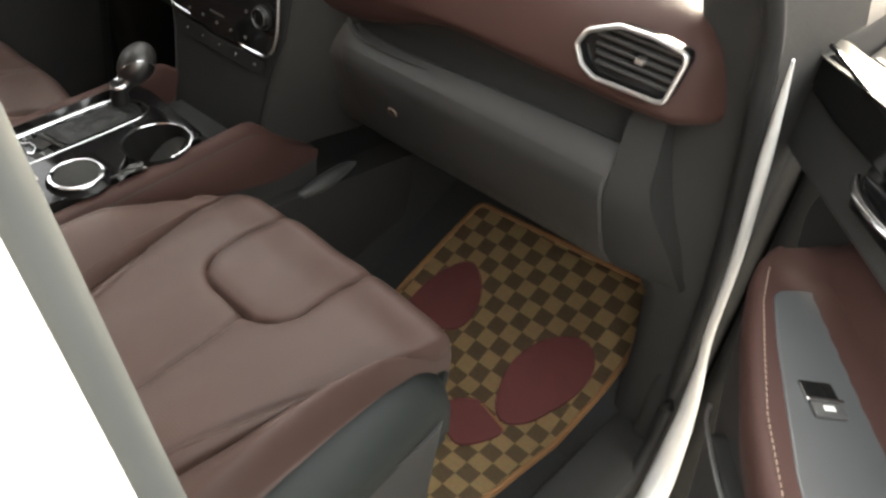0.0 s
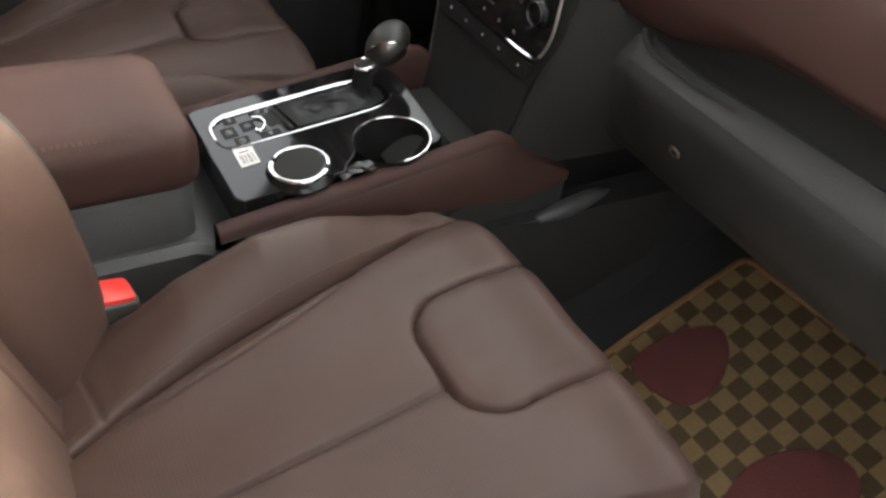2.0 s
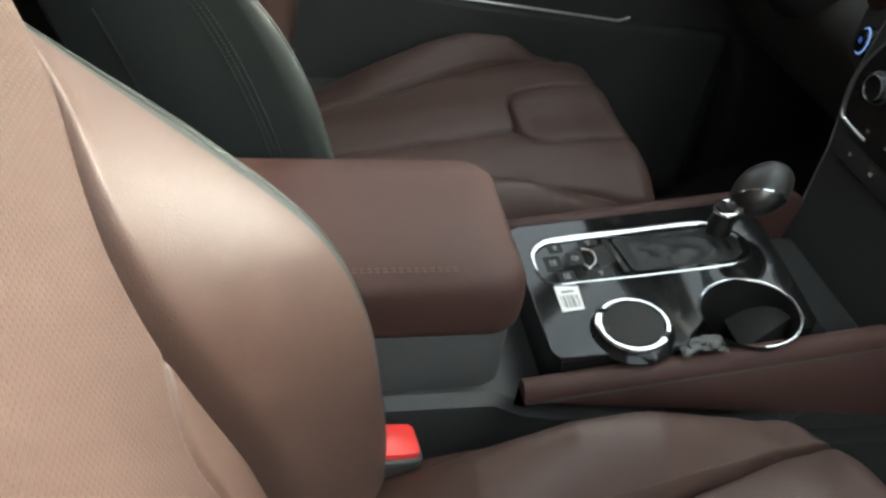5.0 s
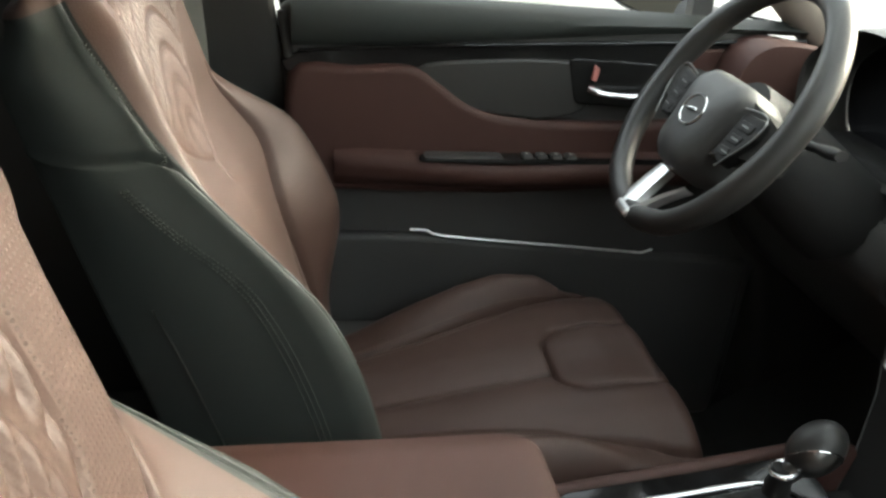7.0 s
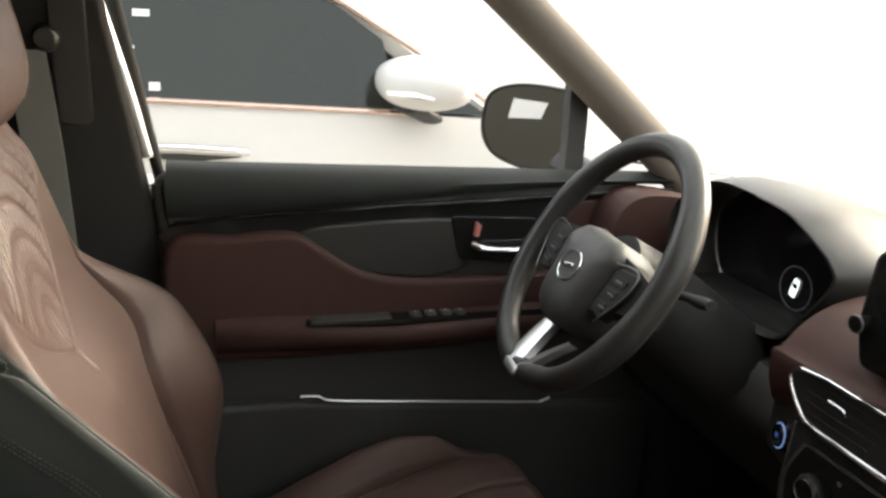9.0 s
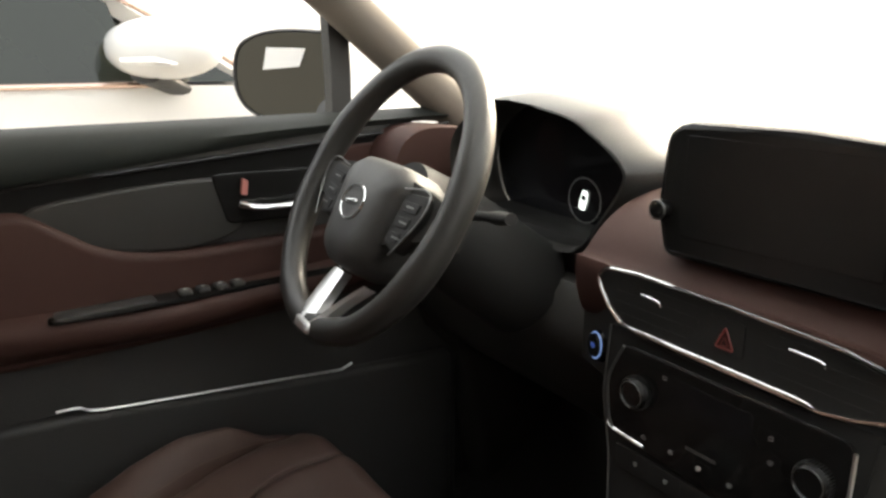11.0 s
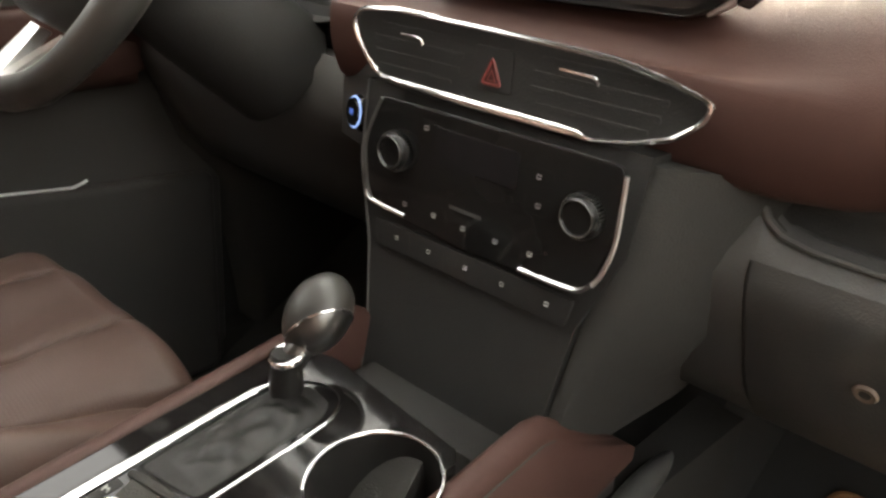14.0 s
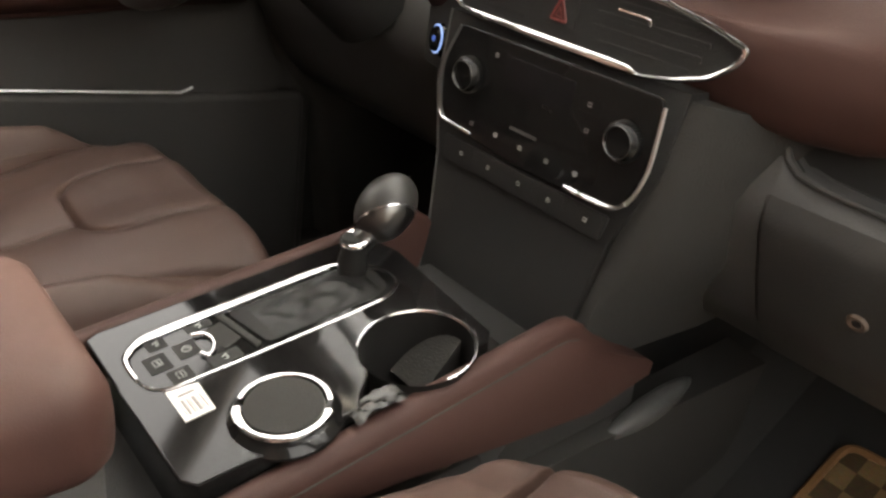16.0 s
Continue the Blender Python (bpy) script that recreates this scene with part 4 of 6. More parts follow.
for k in range(58):
    for lane in (0.079, 0.083):
        y = -0.1 + 0.0066 * k
        z = 0.9272 + 0.006 * (0.365 - y)
        bms.append(tube([(lane, y, z), (lane, y + 0.002, z + 0.0008), (lane, y + 0.004, z)], 0.0007, n=4))
tagged(part("stitching", merge(*bms), thread_brown, arm, "dotted seam along the lid"), kind="stuff")
part("bin", loft([[(x * s, y * 0.98, z) for x, y in outline] for s, z in ((0.9, 0.60), (0.94, 0.78), (0.95, 0.854), (0.90, 0.860))]), plastic_grey, arm, "charcoal plastic bin under the lid")

# paper label and the red buckle
sticker = thing("paper_sticker", "small white printed paper sticker on the glossy console", "sticker", at=(0.012, 0.43, con_z(0.43) + 0.004))
part("paper", slab(con([(0.004, 0.409), (0.041, 0.408), (0.041, 0.431), (0.008, 0.433)]), 0.0052, 0.0003, CON), paper, sticker)
for k, w in enumerate((0.7, 1.5, 0.6, 1.1, 0.7, 1.6, 0.8, 0.6, 1.2)):
    y0 = 0.4115 + 0.0020 * k
    part("print_bar", slab(con([(0.0195, y0), (0.037, y0), (0.037, y0 + 0.0010 * w), (0.0195, y0 + 0.0010 * w)]), 0.0055, 0.0001, CON), ink, sticker)
part("print_bar", slab(con([(0.013, 0.414), (0.0155, 0.414), (0.0155, 0.427), (0.013, 0.427)]), 0.0055, 0.0001, CON), ink, sticker)
buckle = thing("belt_buckle", "black seat belt buckle with a red release button", "belt buckle", at=(0.16, 0.22, 0.60))
BK = Matrix.Translation((0.158, 0.224, 0.796)) @ pose(0, 0, 0, -18, 8, 10)
part("housing", box(-0.021, 0.021, -0.030, 0.030, -0.10, 0.002, 0.006, BK), plastic, buckle)
part("release_button", box(-0.016, 0.016, -0.024, 0.024, -0.02, 0.008, 0.004, BK), red, buckle, "bright red release button")
part("stalk", box(-0.012, 0.012, -0.012, 0.012, -0.30, -0.09, 0.005, BK), plastic, buckle)
part("tag", box(0.158, 0.166, 0.186, 0.210, 0.722, 0.728, 0.001), tag_yellow, buckle, "small pale yellow tag")

# ---- dashboard ----
dash = thing("dashboard", "brown and black padded dashboard with chrome-framed vents", "dashboard", at=(0, 1.0, 0.8))


def dash_ring(x, lift=0.0, back=0.0):
    e = step(0.60, 0.755, abs(x))
    pts = [(1.24, 1.115), (1.10, 1.160), (0.96, 1.190), (0.87, 1.203), (0.82, 1.198), (0.790, 1.170), (0.778, 1.125), (0.784, 1.080), (0.815, 1.052), (0.95, 1.05), (1.24, 1.05)]
    c = (1.0, 1.10)
    tip = step(0.70, 0.757, abs(x)) ** 2
    side = step(0.15, 0.40, x) if x > -0.4 else 1.0
    out = []
    for y, z in pts:
        z2 = z + ((0.012 * side - 0.040 * (1 - side) * bump(y, 0.80, 0.09)) if z > 1.13 else 0)
        z2 += 0.034 * side * step(0.80, 0.91, y) * (1 - step(1.0, 1.2, y)) * (1 - step(0.56, 0.68, abs(x))) if z > 1.13 and x > 0 else 0
        if z < 1.13 and x > 0:
            z2 += 0.05 * step(0.22, 0.42, x) * (1.13 - z) / 0.08
        k = 1 - 0.06 * e ** 2 - 0.26 * tip
        out.append((x, c[0] + (y - c[0]) * k + back, c[1] + 0.045 * tip + (z2 - c[1] - 0.045 * tip) * k + lift))
    return [tuple(p) for p in spline(out, 4, True)]


part("upper_pad", loft([dash_ring(x) for x in np.linspace(-0.205, 0.60, 20)] + [dash_ring(x) for x in (0.64, 0.68, 0.71, 0.735, 0.75, 0.757)]), pad_brown, dash, "brown soft upper pad", angle=60)
part("upper_pad", loft([dash_ring(x) for x in (-0.757, -0.75, -0.735, -0.71, -0.66, -0.60)]), pad_brown, dash, "brown soft upper pad", angle=60)
# lower dashboard, dark
def lip_z(x):
    """The upper edge of the lower dashboard, which drops to the grip recess on the passenger's side."""
    return float(np.interp(x, (0.207, 0.214, 0.225, 0.247, 0.30, 0.40, 0.52, 0.62, 0.74), (1.056, 1.042, 1.034, 1.030, 1.028, 1.034, 1.040, 1.044, 1.048)))


def low_ring(x):
    a = abs(x)
    e = step(0.66, 0.75, a)
    yy = 0.0 if x > 0 else 0.03
    top = lip_z(x) if x < 0.656 else 1.10
    pts = [(0.826, top), (0.812, top - 0.013), (0.804, 1.010), (0.803, 0.992), (0.812, 0.968), (0.833, 0.928), (0.862, 0.880), (0.905, 0.836), (1.05, 0.80), (1.3, 0.80), (1.3, top)]
    if x > 0.66:
        # the end follows a curved seam
        return [(0.66 + (x - 0.66) / 0.077 * (min(0.752, max(0.694, 0.694 + 0.42 * (1.03 - z))) - 0.66), y + yy + 0.02 * e, z) for y, z in pts]
    return [(x, y + yy + 0.03 * e, z) for y, z in pts]


part("lower_panel", loft([low_ring(x) for x in (0.13, 0.19, 0.207, 0.210, 0.214, 0.225, 0.247, 0.3, 0.4, 0.5, 0.6, 0.6555)]), plastic_grey, dash, "charcoal plastic lower dashboard", angle=40)
part("end_panel", loft([low_ring(x) for x in (0.657, 0.66, 0.70, 0.72, 0.737)]), matt_black, dash, "black end of the lower dashboard", angle=40)
part("knee_panel", loft([low_ring(x) for x in (-0.75, -0.72, -0.68, -0.6, -0.45, -0.3, -0.13)]), plastic, dash, "black knee panel under the wheel", angle=40)
# glove box lid with a grip notch, darkened to paint the lip's shade

def lid_ring(x, proud):
    """The glove box lid's section: the lower dashboard's own, a little proud of it."""
    out = []
    for (_, y, z), (dy, dz) in zip(low_ring(x)[2:8], ((-1, 0.1), (-1, 0), (-0.95, -0.3), (-0.85, -0.5), (-0.8, -0.6), (-0.6, -0.8))):
        out.append((x, y + dy * proud, z + dz * proud))
    return [tuple(p) for p in spline(out, 3)]


part("glove_box", loft([lid_ring(x, p) for x, p in ((0.212, -0.001), (0.213, 0.0008), (0.216, 0.0014), (0.30, 0.0014), (0.45, 0.0014), (0.62, 0.0014), (0.650, 0.0014), (0.653, 0.0008), (0.6545, -0.001))], closed=False), plastic, dash, "glove box lid, darker to paint the shade under the lip", angle=60)
rings = []
for x in np.linspace(0.209, 0.670, 24):
    top = 1.052 + 0.055 * step(0.21, 0.42, x)
    z = min(lip_z(x), top - 0.004)
    rings.append([(x, 0.818, z - 0.008), (x, 0.832, z), (x, 0.852, z + 0.25 * (top - z)), (x, 0.856, z + 0.7 * (top - z)), (x, 0.84, top + 0.006), (x, 0.83, top + 0.012)])
part("grip_recess", loft(rings, closed=False), matt_black, dash, "dark grip recess over the glove box lid", angle=60)
edge = [(x, 0.815, lip_z(x) - 0.005) for x in (0.2085, 0.210, 0.214, 0.219, 0.225, 0.235, 0.247, 0.27, 0.30, 0.36)]
part("grip_edge", tube(edge, [0.0030, 0.0032, 0.0034, 0.0034, 0.0034, 0.0032, 0.003, 0.0028, 0.002, 0.001], n=8), plastic_grey, dash)
plug = part("screw_cover", lathe([(0.0, 0.001), (0.003, 0.001), (0.005, 0.0025), (0.0075, 0.0025), (0.009, 0.0)], 20, axes((0.301, 0.8265, 0.935), (1, 0, 0), (0, -0.5, 1))), tan_plastic, dash, "small round tan screw cover")
part("screw_hole", lathe([(0.0, 0.0018), (0.0044, 0.0018), (0.0046, 0.0005)], 16, axes((0.301, 0.8265, 0.935), (1, 0, 0), (0, -0.5, 1))), deep_black, plug)

# centre vent panel
V = [(-0.156, 1.120), (-0.145, 1.131), (-0.105, 1.135), (0.0, 1.134), (0.108, 1.131), (0.150, 1.124), (0.182, 1.115), (0.176, 1.102), (0.158, 1.088), (0.128, 1.078), (0.096, 1.072), (0.085, 1.0745), (-0.100, 1.0765), (-0.122, 1.078), (-0.140, 1.093), (-0.152, 1.109)]
VP = wall_pose(0.770)
vent = part("centre_vent", slab([(x, z) for x, z in rounded(V, 0.006, 3)], 0.002, 0.0005, VP), deep_black, dash, "black vent panel")
part("vent_frame", tube([(x, z, 0.006) for x, z in rounded(V, 0.006, 3)], 0.0023, True, 8, put=VP), chrome, vent, "thin chrome frame")
part("vent_lip", tube([(x, z, 0.007) for x, z in ((-0.112, 1.0775), (-0.100, 1.0752), (-0.05, 1.0742), (0.02, 1.0738), (0.07, 1.0735), (0.086, 1.0735), (0.094, 1.0722))], [0.0016, 0.0036, 0.0044, 0.0048, 0.0048, 0.0040, 0.0016], n=10, flat=0.55, put=VP), chrome, vent, "broad chrome lip under the vent")
for x0, x1 in ((-0.135, -0.030), (0.035, 0.150)):
    for k in range(4):
        z = 1.086 + 0.0115 * k
        part("slat", slab(rounded([(x0 + 0.006 * abs(k - 1.5), z - 0.0022), (x1 - 0.008 * (1.5 - k if k < 2 else 0), z - 0.0022), (x1 - 0.008 * (1.5 - k if k < 2 else 0), z + 0.0022), (x0 + 0.006 * abs(k - 1.5), z + 0.0022)], 0.001, 2), 0.0024, 0.0003, VP), deep_black, vent)
for x0, x1, z in ((-0.094, -0.070, 1.117), (0.066, 0.098, 1.117)):
    part("vent_tab", tube([(x0, z + 0.0005, 0.009), (x1 - 0.004, z, 0.010), (x1, z - 0.001, 0.010), (x1 + 0.001, z - 0.005, 0.009)], 0.0013, n=6, put=VP), chrome, vent, "chrome vent tab")
hazard = part("hazard_button", slab(rounded([(-0.018, 1.088), (0.020, 1.088), (0.020, 1.121), (-0.018, 1.121)], 0.003), 0.0030, 0.0005, VP), deep_black, vent)
tri = [(-0.0090, 1.0930), (0.0100, 1.0930), (0.0005, 1.1130)]
part("warning_triangle", tube([(x, z, 0.0034) for x, z in rounded(tri, 0.002, 2)], 0.0012, True, 6, put=VP), red_dull, hazard, "dim red triangle")
part("triangle_fill", slab(rounded(tri, 0.002, 2), 0.0034, 0.0002, VP), red_faint, hazard)
part("warning_triangle", tube([((x - 0.0005) * 0.4 + 0.0005, (z - 1.0995) * 0.4 + 1.0985, 0.0036) for x, z in tri], 0.0007, True, 6, put=VP), red_dull, hazard)

# passenger vent
PV = [(0.594, 1.163), (0.604, 1.182), (0.640, 1.199), (0.680, 1.201), (0.719, 1.197), (0.722, 1.188), (0.713, 1.141), (0.704, 1.137), (0.625, 1.134), (0.606, 1.143)]
PV = [(0.656 + (x - 0.660) * 0.95, 1.164 + (z - 1.168) * 0.95) for x, z in PV]
PP = wall_pose(0.778)
pv = part("side_vent", slab(rounded(PV, 0.004, 3), 0.002, 0.0005, PP), piano, dash, "black side vent")
part("vent_frame", tube([(x, z, 0.011) for x, z in rounded(PV, 0.004, 3)], 0.0030, True, 8, put=PP), satin, pv, "satin silver vent frame")
part("vent_collar", loft([[(x * 1.0, z, h) for x, z in rounded(PV, 0.004, 3)] for h in (-0.01, 0.011)], cap=False, put=PP), piano, pv)
for k in range(5):
    z = 1.148 + 0.0095 * k
    part("slat", slab(rounded([(0.617 - 0.002 * k + (0.012 if k > 3 else 0), z - 0.002), (0.706 + 0.002 * k, z - 0.002), (0.706 + 0.002 * k, z + 0.002), (0.617 - 0.002 * k + (0.012 if k > 3 else 0), z + 0.002)], 0.001, 2), 0.007, 0.001, PP), plastic, pv)
part("vent_tab", slab(rounded([(0.662, 1.163), (0.672, 1.163), (0.672, 1.170), (0.662, 1.170)], 0.002, 2), 0.012, 0.002, PP), satin, pv, "small bright vent tab")

# tablet screen
S = [(-0.098, 1.152), (0.142, 1.160), (0.166, 1.176), (0.175, 1.205), (0.160, 1.272), (0.142, 1.288), (0.035, 1.291), (-0.088, 1.285), (-0.104, 1.272), (-0.110, 1.20)]
SP = wall_pose(0.825, 0)
screen = part("touch_screen", slab(rounded(S, 0.012, 4), 0.034, 0.006, SP), piano, dash, "glossy black freestanding screen housing")
part("display", slab(rounded([(-0.080, 1.176), (0.118, 1.183), (0.116, 1.278), (-0.078, 1.274)], 0.004), 0.0348, 0.0004, SP), piano, screen, "dark switched-off display")
rim_line = spline([(0.112, 1.2895), (0.140, 1.2885), (0.159, 1.2745), (0.168, 1.24), (0.1755, 1.205), (0.1705, 1.180), (0.150, 1.164)], 5)
part("screen_edge", tube([(x, z, 0.027) for x, z in rim_line], [0.0012 + 0.0038 * math.sin(math.pi * k / (len(rim_line) - 1)) ** 0.6 for k in range(len(rim_line))], n=10, put=SP), satin, screen, "bright silver edge")
for x, z, r in ((0.140, 1.1905, 0.0112), (-0.098, 1.200, 0.009)):
    kn = part("screen_knob", lathe([(r, 0.034), (r, 0.046), (r * 0.85, 0.048), (0, 0.048)], 28, SP @ Matrix.Translation((x, z, 0))), piano, screen, "black knob with chrome ring")
    part("knob_ring", tube([(x + r * math.cos(a), z + r * math.sin(a), 0.0465) for a in [2 * math.pi * k / 28 for k in range(28)]], 0.0011, True, 6, put=SP), smoked_chrome, kn)
for k in range(4):
    part("key_mark", slab([(0.128, 1.213 + 0.016 * k), (0.140, 1.213 + 0.016 * k), (0.140, 1.216 + 0.016 * k), (0.128, 1.216 + 0.016 * k)], 0.0343, 0.0002, SP), deep_black, screen)
part("dash_strip", loft([[(x, y + 0.030, z + 0.018), (x, y + 0.004, z + 0.014), (x, y - 0.003, z), (x, y + 0.002, z - 0.014), (x, y + 0.024, z - 0.018)] for x, y, z in [tuple(p) for p in spline([(0.172, 0.786, 1.188), (0.198, 0.786, 1.211), (0.225, 0.790, 1.226), (0.27, 0.798, 1.236), (0.34, 0.806, 1.238), (0.42, 0.815, 1.236)], 4)]]), piano, dash, "glossy black strip across the pad", angle=50)

# climate panel
def icon(x, z, h):
    """A small printed sign: a bent stroke over a short bar."""
    return merge(tube([(x - 0.0024, z + 0.0006, h), (x - 0.0007, z + 0.0024, h), (x + 0.0014, z + 0.0014, h), (x + 0.0024, z + 0.0022, h)], 0.0005, n=4, put=CP), tube([(x - 0.002, z - 0.0010, h), (x + 0.002, z - 0.0006, h)], 0.0006, n=4, put=CP))


CP = wall_pose(0.752)
C = [(-0.100, 1.066), (-0.112, 1.040), (-0.118, 1.018), (-0.114, 0.982), (-0.104, 0.967), (0.0, 0.958), (0.110, 0.962), (0.124, 0.972), (0.138, 1.018), (0.137, 1.066)]
stack = part("stack_panel", loft([[(-w, y, z), (w + 0.012 * (z > 0.93), y, z), (w + 0.02, y + 0.14, z), (-w - 0.02, y + 0.14, z)] for w, y, z in ((0.10, 0.735, 0.80), (0.104, 0.745, 0.86), (0.114, 0.753, 0.93), (0.132, 0.757, 1.00), (0.135, 0.766, 1.072))]), deep_black, dash, "black panel of the centre stack", angle=30)
part("stack_cheek", loft([[(x0 - 0.01, y0 + 0.004, z), (x0 + 0.003, y0 + 0.002, z), (x0 + 0.25 * (x1 - x0), y0 + 0.14 * (y1 - y0), z), (x0 + 0.6 * (x1 - x0), y0 + 0.55 * (y1 - y0), z), (x1, y1, z), (x1, 1.0, z), (x0 - 0.01, 1.0, z)] for x0, y0, x1, y1, z in ((0.112, 0.735, 0.130, 0.93, 0.80), (0.117, 0.745, 0.150, 0.885, 0.86), (0.122, 0.749, 0.170, 0.862, 0.895), (0.127, 0.753, 0.190, 0.842, 0.93), (0.144, 0.757, 0.212, 0.826, 1.00), (0.147, 0.766, 0.222, 0.820, 1.066))]), matt_black, dash, "charcoal side of the centre stack", angle=70)
clim = part("climate_panel", slab(rounded(C, 0.008, 3), 0.004, 0.001, CP), piano, dash, "glossy black climate control panel")
part("panel_trim", tube([(x, z, 0.004) for x, z in spline([(-0.100, 1.064), (-0.112, 1.040), (-0.119, 1.018), (-0.115, 0.982), (-0.106, 0.969)], 5)], 0.0018, n=6, put=CP), plastic_grey, clim)
part("panel_trim", tube([(x, z, 0.004) for x, z in spline([(-0.115, 0.978), (-0.108, 0.970), (-0.066, 0.967)], 5)], 0.0022, n=6, put=CP), chrome, clim, "chrome corner trim")
part("panel_trim", tube([(x, z, 0.004) for x, z in spline([(0.060, 0.9625), (0.098, 0.9628), (0.116, 0.9655), (0.126, 0.9740)], 6)], 0.0026, n=6, put=CP), chrome, clim, "chrome corner trim")
part("panel_trim", tube([(x, z, 0.004) for x, z in spline([(0.125, 0.9728), (0.131, 0.983), (0.1365, 1.000), (0.139, 1.018), (0.139, 1.060)], 6)], 0.0020, n=6, put=CP), satin, clim, "satin side trim")
for x in (-0.0765, 0.1115):
    KP = CP @ Matrix.Translation((x, 1.024, 0))
    kn = part("climate_knob", lathe([(0.0155, 0.004), (0.0152, 0.0145), (0.0142, 0.016), (0.0128, 0.0165), (0.0120, 0.0150), (0.0, 0.0146)], 32, KP), piano, clim, "black climate knob")
    part("knob_ring", lathe([(0.0160, 0.004), (0.0166, 0.005), (0.0163, 0.012), (0.0155, 0.0135)], 40, KP), piano, kn, "black knob skirt")
    part("face_ring", tube([(0.0134 * math.cos(a), 0.0134 * math.sin(a), 0.0165) for a in [2 * math.pi * k / 32 for k in range(32)]], 0.0004, True, 6, put=KP), smoked_chrome, kn, "thin bright face ring")
    part("ribs", merge(*[box(0.0160, 0.0173, -0.0004, 0.0004, 0.005, 0.012, 0.0002, KP @ pose(0, 0, 0, 0, 0, 9 * k)) for k in range(40)]), smoked_chrome, kn)
part("display", slab(rounded([(-0.034, 1.024), (0.050, 1.024), (0.050, 1.054), (-0.034, 1.054)], 0.003), 0.0046, 0.0004, CP), screen_glass, clim, "dark climate display")
part("slot_mark", slab([(-0.016, 0.990), (0.018, 0.990), (0.018, 0.993), (-0.016, 0.993)], 0.0044, 0.0002, CP), plastic_grey, clim)
for x, z in ((-0.066, 0.978), (-0.032, 0.978), (0.001, 0.977), (0.035, 0.977), (0.069, 0.978), (0.071, 1.018), (0.069, 1.040), (-0.046, 1.05)):
    key = part("climate_button", slab(rounded([(x - 0.013, z - 0.007), (x + 0.013, z - 0.007), (x + 0.013, z + 0.007), (x - 0.013, z + 0.007)], 0.002), 0.0042, 0.0001, CP), piano, clim)
    part("symbol", icon(x, z, 0.0048), white_mark if z < 0.99 and x > -0.05 else ink, key)
row = part("button_bar", slab(rounded([(-0.100, 0.930), (0.106, 0.930), (0.112, 0.955), (-0.104, 0.955)], 0.004), 0.0030, 0.001, CP), deep_black, clim, "lower row of black buttons")
for x in (-0.075, -0.036, 0.006, 0.045, 0.089):
    key = part("row_button", slab(rounded([(x - 0.017, 0.934), (x + 0.017, 0.934), (x + 0.017, 0.952), (x - 0.017, 0.952)], 0.002), 0.0032, 0.0001, CP), deep_black, row)
    part("symbol", icon(x, 0.943, 0.0036), white_mark, key)
part("stack_edge", tube([(-0.135, 0.765, 1.072), (-0.132, 0.756, 1.0), (-0.114, 0.752, 0.93), (-0.104, 0.744, 0.86), (-0.10, 0.734, 0.80)], 0.0012, n=6), plastic_grey, stack)

# start button
SB = axes((-0.170, 0.788, 1.031), (1, -0.32, 0), (0, 0.1, 1))
st = part("start_button", lathe([(0.0, 0.010), (0.0125, 0.010), (0.0135, 0.008), (0.015, 0.004), (0.019, 0.0), (0.020, -0.02)], 32, SB), piano, dash, "black start button")
part("start_ring", tube([(0.0138 * math.cos(a), 0.0145 * math.sin(a), 0.007) for a in [2 * math.pi * k / 32 for k in range(32)]], 0.0009, True, 6, put=SB), blue_glow, st, "blue lit ring")
part("start_mark", slab(rounded([(-0.004, -0.0025), (0.004, -0.0025), (0.004, 0.0030), (-0.004, 0.0030)], 0.001, 2), 0.0104, 0.0002, SB), blue_dim, st)
part("start_surround", loft([[(-0.21, 0.80, 1.00), (-0.13, 0.775, 1.00), (-0.13, 0.775, 1.08), (-0.21, 0.80, 1.08)], [(-0.21, 0.92, 1.00), (-0.13, 0.92, 1.00), (-0.13, 0.92, 1.08), (-0.21, 0.92, 1.08)]]), matt_black, dash, angle=20)

# instrument cluster under its hood
H = [(-0.300, 1.098), (-0.258, 1.145), (-0.228, 1.192), (-0.236, 1.216), (-0.284, 1.243), (-0.335, 1.260), (-0.46, 1.266), (-0.53, 1.235), (-0.566, 1.19), (-0.55, 1.12), (-0.50, 1.09), (-0.38, 1.088)]
hood = spline(H, 5, True)


def hood_ring(y, s, up=0.0):
    return [(-0.39 + (x + 0.39) * s, y, 1.18 + (z - 1.18) * s + up) for x, z in hood]


part("cluster_hood", loft([hood_ring(1.05, 1.14, -0.02), hood_ring(0.93, 1.12), hood_ring(0.875, 1.07), hood_ring(0.864, 1.035), hood_ring(0.868, 1.0), hood_ring(0.945, 0.97)], cap=False), leather_black, dash, "black hood over the instruments", angle=60)
cl = part("instrument_panel", slab([(x, z) for x, _, z in hood_ring(0, 0.98)], 0.004, 0.001, wall_pose(0.952)), screen_glass, dash, "dark instrument cluster")
part("cluster_apron", box(-0.60, -0.20, 0.885, 0.96, 1.02, 1.105, 0.012), deep_black, dash, "black apron under the instruments")
part("hood_edge", tube([(x, y - 0.0015, z) for x, y, z in hood_ring(0.866, 1.015)[:28]], 0.0009, n=6), smoked_chrome, dash, "thin bright edge of the instrument hood")
EP = wall_pose(0.946)
part("gauge_ring", tube([(-0.368 + 0.031 * math.cos(a), 1.136 + 0.031 * math.sin(a), 0) for a in [2 * math.pi * k / 36 for k in range(36)]], 0.0008, True, 6, put=EP), white_mark, cl, "thin pale gauge ring")
IP = EP @ Matrix.Translation((-0.3695, 1.136, 0)) @ pose(0, 0, 0, 0, 0, -14)
